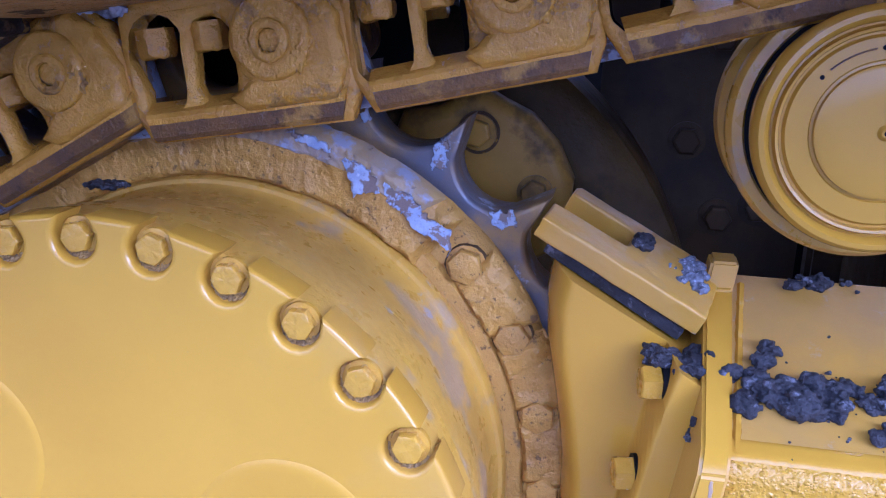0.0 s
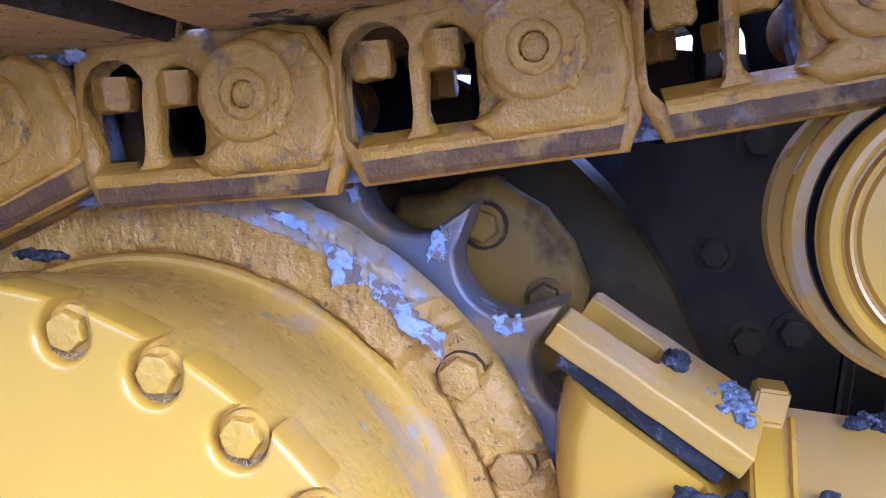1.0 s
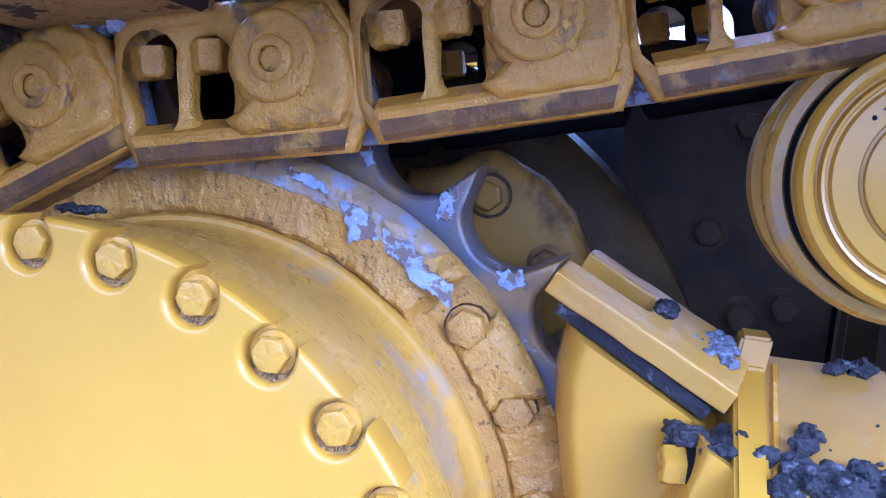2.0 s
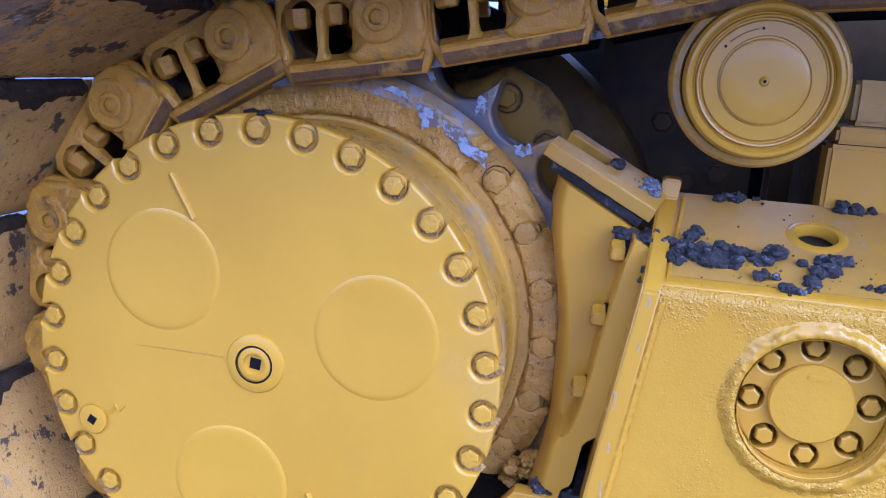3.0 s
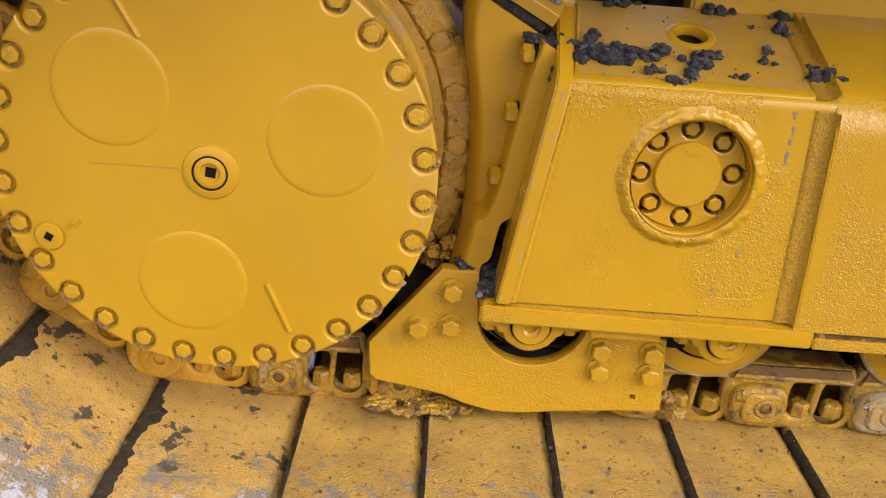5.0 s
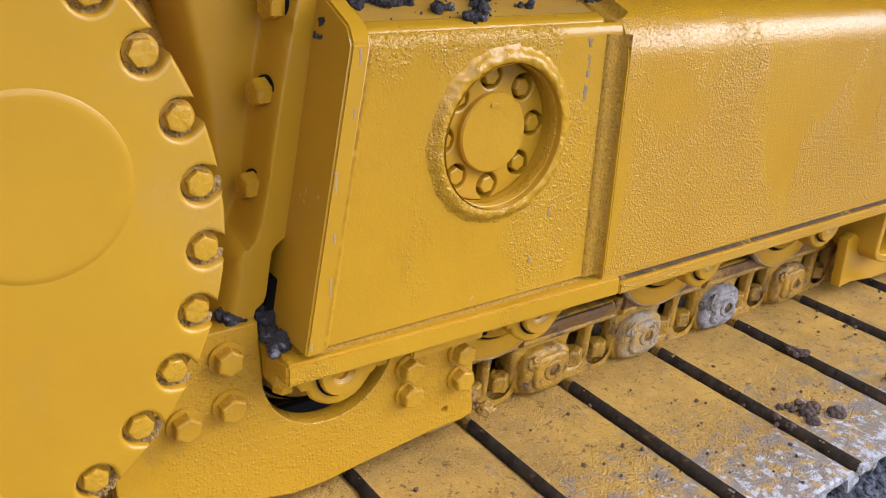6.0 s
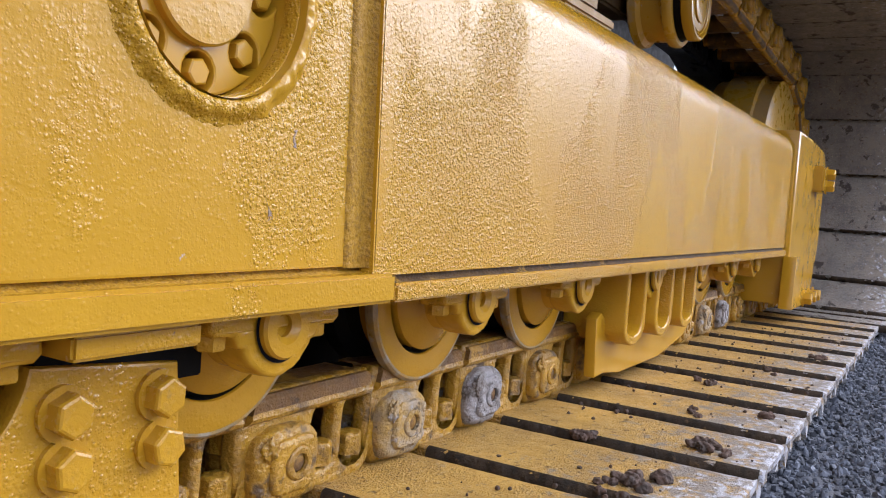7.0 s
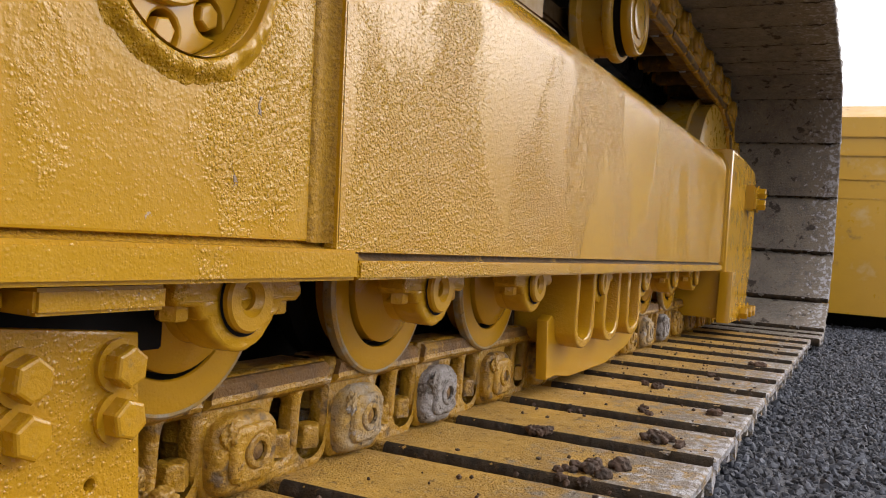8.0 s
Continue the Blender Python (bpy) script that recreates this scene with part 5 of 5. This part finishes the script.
        chip = 0.003 * noise.noise(Vector((y * 60, 2.0, caking * 999))) + 0.002 * noise.noise(Vector((y * 170, 5.0, 0)))
        rows.append([sh.verts.new((u * (1 - 0.02 * (k > 0)) + (chip if i in (0, 1, 2, 3) else -chip if i in (6, 7, 8, 9) else 0), y + (0.004 * noise.noise(Vector((u * 50, v * 50, 1.0))) if n < 2 else 0), v + (k if v < 0.06 else -k))) for i, (u, v) in enumerate(sec)])
    sh.faces.new(rows[0])
    sh.faces.new(rows[-1])
    for p, q in zip(rows, rows[1:]):
        for i in range(len(sec)):
            j = (i + 1) % len(sec)
            sh.faces.new((p[i], p[j], q[j], q[i]))
    bmesh.ops.recalc_face_normals(sh, faces=sh.faces[:])
    part("plate", mesh_of(sh, 0.35), plate_material, ob, "shoe plate, scuffed grey towards its free end", here=here)
    # joint dirt is blackened, so the gap's shade is in its colour
    part("packed_dirt", slab(lip - 0.01, lip + 0.04, free + 0.03, 0.03 if disc else 0.74, 0.088, 0.1, 0.001), shade_black, ob, "dirt in the joint, blackened to paint the gap's shade", here=here)
    # dirt caked along the plate's edge
    def band(y):
        """The ragged border of the dirt where it spreads over the plate."""
        if not skirt:
            return ()
        s = skirt * (0.75 + 0.9 * noise.noise(Vector((y * 11, 1.0, 4.0))) + 0.3 * noise.noise(Vector((y * 60, 1.0, 9.0))))
        s = max(0.013, s)
        return (lip - s, 0.0556, 0.0), (lip - s + 0.002, 0.0542, 0.0), (lip - 0.011, 0.0536, 0.0)

    bm, rows = bmesh.new(), []
    for y in np.linspace(free + 0.004, 0.16, 110):
        d = crumbly * (0.0035 * noise.noise(Vector((y * 45, lip * 90, 0))) + 0.002 * noise.noise(Vector((y * 160, 2.0, 0))) + 0.004 * (crumbly - 1.0) * max(0.0, noise.noise(Vector((y * 14, 7.0, 0)))))
        rows.append([bm.verts.new((u + d * w, y, v - d * 0.5 * w)) for u, v, w in ((*band(y), (lip + 0.0008, 0.0505, 0.2), (lip + 0.0074, 0.0538, 1.0), (lip + 0.0102, 0.062, 1.0), (lip + 0.012, 0.0705, 1.0), (lip + 0.004, 0.083, 0.0)))])
    for p, q in zip(rows, rows[1:]):
        for i in range(len(p) - 1):
            bm.faces.new((p[i], p[i + 1], q[i + 1], q[i]))
    bmesh.ops.recalc_face_normals(bm, faces=bm.faces[:])
    part("edge_dirt", mesh_of(bm, 1.2), edge_mud, ob, "dark mud caked along the edge", here=here)
    return ob


P = pins()
upper = track_unit(chain_paint, shoe_brown, "track shoe and link coated with brown mud and old yellow paint", 0.0022, True, 0.18)
wrapped = track_unit(chain_paint, shoe_brown, "track shoe round the sprocket, brown mud over old yellow paint", 0.0022, True, 0.24, skirt=0.027)
lower = track_unit(lower_chain, shoe_paint, "track shoe and link with brown mud over yellow paint", 0.0019, False, 0.186)
greyed = track_unit(lower_chain, shoe_paint, "track shoe and link caked with grey dried mud", 0.0024, False, 0.186, crust=grey_crust)
whitened = track_unit(lower_chain, shoe_paint, "track shoe and link caked with whitish dried mud", 0.003, False, 0.186, crust=white_crust)
distant = track_unit(chain_paint, shoe_grey, "grey worn track shoe on the idler run with dark stains", 0.0022, True, 0.227, -0.325, crumbly=2.2)
used = set()
for i in range(len(P) - 1):
    (x0, z0), (x1, z1) = P[i], P[i + 1]
    length = math.hypot(x1 - x0, z1 - z0)
    m = pose(x0, 0, z0, 0, math.degrees(math.atan2(-(z1 - z0), x1 - x0)), 0) @ Matrix.Diagonal((length / PITCH, 1, 1, 1))
    kind = distant if x0 > 1.3 else wrapped if x1 < 0.1 else upper
    if z0 < -0.3 and z1 < -0.3 and 0.1 < x0 < 4.3:
        # the block sits at the far pin: caked grey and white on some links of the ground run
        kind = {4: greyed, 5: whitened, 8: whitened, 9: greyed, 11: greyed, 12: whitened}.get(round((x1 - 0.325) / 0.2475), lower)
    if kind.name in used:
        copy_thing(kind, m)
    else:
        used.add(kind.name)
        kind.matrix_basis = m

# ---- front idler ----
idler = thing("front_idler", (4.41, 0.33, 0.055), "large yellow front idler wheel inside the chain", "idler wheel")
part("wheel", turned([(0.05, 0.17), (0.3, 0.19), (0.42, 0.19), (0.445, 0.2), (0.445, 0.26), (0.47, 0.265), (0.47, 0.4), (0.445, 0.405), (0.445, 0.46), (0.05, 0.47)], 64), paint_dust, idler, here=Matrix.Translation((0, -0.33, 0)))

# ---- machine body behind ----
body = thing("car_body", (2.2, 1.4, -0.2), "underside body of the excavator behind the track, painted dark for shade", "machine body")
# near-black plates paint the deep shade behind the track; upper one is added
part("side_plate", slab(-0.8, 5.2, 0.95, 1.0, GROUND, 0.58, 0.01), shade_black, body)
part("upper_plate", slab(1.36, 5.2, 0.951, 0.999, 0.582, 1.6, 0.01), shade_black, body)
part("deck", slab(-0.8, 1.35, 0.0, 0.75, -0.02, 0.0, 0.005, Matrix.Translation((0, 0.952, 0.615)) @ pose(0, 0, 0, 17, 0, 0)), paint, body, "sloping yellow deck of the body, open to the sky")
# plate added overhead to keep sky light off the parts below
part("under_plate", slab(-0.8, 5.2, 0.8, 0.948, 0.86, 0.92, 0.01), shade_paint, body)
# these parts carry their shade in the darkened inner paint
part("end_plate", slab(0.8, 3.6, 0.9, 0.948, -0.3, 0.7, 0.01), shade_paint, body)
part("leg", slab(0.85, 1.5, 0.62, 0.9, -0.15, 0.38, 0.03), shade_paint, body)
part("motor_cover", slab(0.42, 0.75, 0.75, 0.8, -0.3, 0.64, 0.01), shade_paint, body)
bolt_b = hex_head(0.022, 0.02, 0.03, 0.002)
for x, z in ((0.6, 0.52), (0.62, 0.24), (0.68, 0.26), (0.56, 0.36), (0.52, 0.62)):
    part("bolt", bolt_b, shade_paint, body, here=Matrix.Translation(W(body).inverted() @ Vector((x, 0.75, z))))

# ---- neighbouring machine ----
far = thing("neighbour_machine", (7, -2.2, GROUND), "yellow body of another machine standing on the gravel", "machine")
part("body", plate([(5.75, -0.44), (9.5, -0.44), (9.5, 0.72), (5.95, 0.7), (5.78, 0.62)], [], -0.95, 0.1, 0.05, 3), far_paint, far)
for z in (-0.27, -0.02, 0.17, 0.28, 0.42, 0.53):
    part("ridge", slab(5.715, 5.76, -0.9, 0.06, z, z + 0.02, 0.006), far_paint, far)
part("undercarriage", slab(5.95, 9.0, -0.85, 0.0, GROUND, -0.42, 0.03), shade_black, far)

# ---- mud on the sloping top ----
def welded(bm, voxel):
    """The clods of a heap run together, crumbly on the outside."""
    mesh = bpy.data.meshes.new("m")
    bm.to_mesh(mesh)
    bm.free()
    ob = new("tmp", mesh)
    mod = ob.modifiers.new("r", "REMESH")
    mod.mode, mod.voxel_size = "VOXEL", voxel
    done = bpy.data.meshes.new_from_object(ob.evaluated_get(bpy.context.evaluated_depsgraph_get()))
    bpy.data.objects.remove(ob)
    bpy.data.meshes.remove(mesh)
    b2 = bmesh.new()
    b2.from_mesh(done)
    b2.normal_update()
    for v in b2.verts:
        v.co = v.co + v.normal * (0.0035 * noise.noise(v.co * 95) - 0.0042 * abs(noise.noise(v.co * 130)) + 0.0012 + voxel * 0.8 * noise.noise(v.co * 430))
    bpy.data.meshes.remove(done)
    return mesh_of(b2, 0.5)


def clump(spots, material, label, size=(0.008, 0.02), seed=1, count=14, spread=0.03):
    """A heap of clods lying on the slope round the given places (x, way up the slope)."""
    rnd = random.Random(seed)
    bm = bmesh.new()
    for x, d in spots:
        for k in range(count):
            s = size[0] * 0.5 + (size[1] - size[0] * 0.5) * rnd.random() ** 1.8
            lump(bm, on_slope(x + rnd.gauss(0, spread * 1.15), d + rnd.gauss(0, spread * 0.85), s * 0.3 + rnd.uniform(0, 0.004)), s, seed * 50 + k + x * 9, (1.0, rnd.uniform(0.7, 1.1), 0.75), 3 if s > 0.006 else 2, 0.6)
    ob = part("mud_clump", welded(bm, max(0.0014, size[1] * 0.085)), material)
    return tagged(ob, label, "mud", "clods of mud on the frame")


clump([(0.6, 0.088), (0.625, 0.068), (0.656, 0.068), (0.691, 0.091), (0.661, 0.088), (0.612, 0.088), (0.635, 0.077), (0.649, 0.091), (0.62, 0.069)], mud, "large heap of dark wet mud on the sloping top", (0.006, 0.017), 1, 6, 0.015)
clump([(0.801, 0.098), (0.78, 0.068), (0.793, 0.083)], mud, "dark mud heap running over the edge", (0.004, 0.011), 2, 11, 0.011)
clump([(0.745, 0.01), (0.758, 0.034)], mud, "dark mud dribble at the frame edge", (0.004, 0.009), 3, 10, 0.007)
clump([(0.988, 0.077), (0.99, 0.061)], mud, "dark mud heap against the seam weld", (0.006, 0.013), 4, 14, 0.012)
for n, (x, d, s) in enumerate(((0.704, 0.045, 0.011), (0.732, 0.109, 0.008), (0.616, 0.135, 0.008), (0.84, 0.04, 0.008), (0.855, 0.042, 0.007), (0.895, 0.208, 0.005), (0.896, 0.092, 0.009), (0.913, 0.128, 0.008), (0.964, 0.182, 0.013), (0.717, 0.253, 0.008), (0.668, 0.254, 0.012), (0.829, 0.25, 0.012), (0.848, 0.252, 0.011), (0.875, 0.254, 0.007), (0.959, 0.25, 0.012), (0.979, 0.245, 0.01))):
    clump([(x, d)], mud, "small dark clod of mud", (s * 0.5, s), 20 + n, 4, s * 0.7)


def heap(spots, size, seed, label, material=None, stretch=(1, 1, 0.8), flat=0.4):
    """A heap of clods resting at the given places."""
    rnd = random.Random(seed)
    bm = bmesh.new()
    for x, y, z, spread, count in spots:
        for k in range(count):
            s = rnd.uniform(*size)
            lump(bm, (x + rnd.gauss(0, spread), y + rnd.gauss(0, spread), z + s * flat), s, seed * 31 + k, stretch, 3 if s > 0.006 else 2, 0.6)
    return tagged(part("mud_clump", welded(bm, max(0.0014, size[1] * 0.085)), material or mud), label, "mud", "clods of mud on the frame")


heap([(1.184, 0.186, 0.236, 0.006, 6)], (0.005, 0.011), 61, "small dark clod on the long side plate")
heap([(1.194, 0.123, 0.212, 0.005, 4)], (0.004, 0.008), 62, "small dark clod on the long side plate")
heap([(0.545, 0.175, 0.216, 0.007, 9), (0.54, 0.15, 0.212, 0.006, 6), (0.512, 0.172, 0.214, 0.006, 5)], (0.005, 0.012), 63, "dark mud packed below the guard bar")
heap([(0.546, 0.112, 0.178, 0.004, 6), (0.541, 0.112, 0.163, 0.004, 4)], (0.004, 0.008), 64, "dark mud stuck beside the end plate")
heap([(0.532, 0.268, 0.287, 0.008, 34), (0.538, 0.25, 0.28, 0.007, 28), (0.543, 0.236, 0.272, 0.004, 12)], (0.003, 0.0065), 65, "grey crumbly gravel heaped on the guard bar", grey_crumbs)
heap([(0.486, 0.256, 0.31, 0.004, 5)], (0.006, 0.011), 66, "single grey clod on the guard bar")
heap([(0.435, 0.15, -0.204, 0.008, 8), (0.42, 0.14, -0.204, 0.006, 3)], (0.006, 0.013), 67, "dark mud on the guide plate's top edge")
heap([(0.468, 0.15, -0.215, 0.008, 16), (0.472, 0.14, -0.24, 0.008, 12), (0.478, 0.13, -0.255, 0.006, 8)], (0.008, 0.018), 68, "dark mud packed in the gap beside the frame end")
heap([(0.468, 0.08, -0.2265, 0.006, 7), (0.474, 0.105, -0.2255, 0.007, 9), (0.478, 0.13, -0.2245, 0.007, 8)], (0.005, 0.012), 76, "black mud on the flange's end")
heap([(-0.085, 0.16, 0.352, 0.006, 5), (-0.07, 0.165, 0.353, 0.005, 4)], (0.004, 0.008), 69, "flat dark clod on the drum", stretch=(1.4, 1, 0.5))
# mud whose paleness paints the sky's light above the chain
heap([(-0.1, 0.2, 0.532, 0.012, 12), (-0.07, 0.2, 0.534, 0.008, 8), (-0.125, 0.2, 0.527, 0.01, 8)], (0.005, 0.012), 75, "mud on top of the chain, paled to paint sky light", pale_mud)
# mud squeezed out under the guide plate and on the lower links
heap([(x, 0.135, -0.524, 0.013, 6) for x in (0.29, 0.325, 0.36, 0.395, 0.43)], (0.008, 0.019), 70, "brown cracked mud under the guide plate", lower_chain, (1.5, 1, 0.35))
heap([(0.86, 0.15, -0.49, 0.008, 8), (0.845, 0.15, -0.47, 0.008, 6)], (0.006, 0.014), 71, "pale crumbly mud beside the guide plate", pale_chain)
heap([(x, 0.235, z, 0.012, 8) for x, z in ((0.31, -0.3), (0.335, -0.28), (0.36, -0.25), (0.38, -0.225), (0.4, -0.2))], (0.008, 0.016), 72, "brown mud between sprocket and guide plate", mud_ring)

# clods on the shoe plates
for n, (x, y, s, c) in enumerate(((1.45, -0.16, 0.014, 7), (1.42, -0.11, 0.009, 3), (1.36, -0.14, 0.008, 3), (1.72, -0.19, 0.014, 6), (1.70, -0.22, 0.01, 3), (1.62, 0.0, 0.011, 3), (1.95, -0.1, 0.01, 3), (2.05, -0.24, 0.012, 4), (2.3, -0.05, 0.012, 3), (2.6, -0.12, 0.012, 3), (2.95, -0.2, 0.014, 3), (1.28, -0.02, 0.006, 2), (1.85, 0.02, 0.006, 2))):
    heap([(x, y, -0.53, s * 1.2, c)], (s * 0.5, s), 80 + n, "small dark brown clod on a shoe plate", clod_brown, flat=0.3)
rnd = random.Random(7)
bm = bmesh.new()
for k in range(240):
    lump(bm, (rnd.uniform(0.2, 3.6), rnd.uniform(-0.27, 0.1), -0.5305), rnd.uniform(0.0015, 0.0045), k, subdiv=1)
tagged(part("dirt_crumbs", bm, clod_brown), "crumbs of dry dirt strewn over the shoe plates", "dirt", kind="stuff")

rnd = random.Random(11)
bm = bmesh.new()
for k in range(70):
    x, d = (rnd.uniform(0.6, 1.0), rnd.uniform(0.0, 0.23)) if k % 2 else (rnd.gauss(0.68, 0.07), abs(rnd.gauss(0.06, 0.03)))
    if xe(0.2) + 0.02 < x < 0.99 and math.hypot(x - 0.787, d - hole_d) > 0.05:
        lump(bm, on_slope(x, d, 0.0006), rnd.uniform(0.0006, 0.002), k, subdiv=1)
tagged(part("dirt_crumbs", bm, mud), "crumbs of dark dirt strewn over the sloping top", "dirt", kind="stuff")

# ---- loose gravel ----
rng = np.random.default_rng(3)


def stones(name, count, xr, yr, size, label):
    """Many small broken stones in one mesh."""
    base = bmesh.new()
    bmesh.ops.create_icosphere(base, subdivisions=1, radius=1.0)
    vs = np.array([v.co[:] for v in base.verts])
    fs = np.array([[v.index for v in f.verts] for f in base.faces])
    base.free()
    nv = len(vs)
    allv, allf = [], []
    for k in range(count):
        s = size[0] + (size[1] - size[0]) * rng.random() ** 2.2
        q = rng.normal(size=4)
        q /= np.linalg.norm(q)
        rot = np.array(Euler(rng.random(3) * 6.28).to_matrix())
        v = vs * (1 + 0.35 * rng.normal(size=(nv, 1)).clip(-1, 1)) * (s * np.array([1, 0.8, 0.6]))
        v = v @ rot.T
        x, y = rng.uniform(*xr), rng.uniform(*yr)
        allv.append(v + [x, y, GROUND + 0.3 * s])
        allf.append(fs + k * nv)
    mesh = bpy.data.meshes.new("stones")
    mesh.from_pydata(np.concatenate(allv).tolist(), [], np.concatenate(allf).tolist())
    ob = part(name, mesh, stone)
    return tagged(ob, label, "gravel", kind="stuff")


stones("gravel", 26000, (0.9, 4.0), (-1.15, -0.2), (0.003, 0.0105), "loose dark grey gravel beside the track")
stones("gravel", 10000, (3.6, 6.2), (-1.6, -0.1), (0.005, 0.013), "loose dark grey gravel beside the track")
stones("gravel", 9000, (-1.2, 0.1), (-0.9, 0.3), (0.003, 0.01), "loose dark grey gravel behind the track")
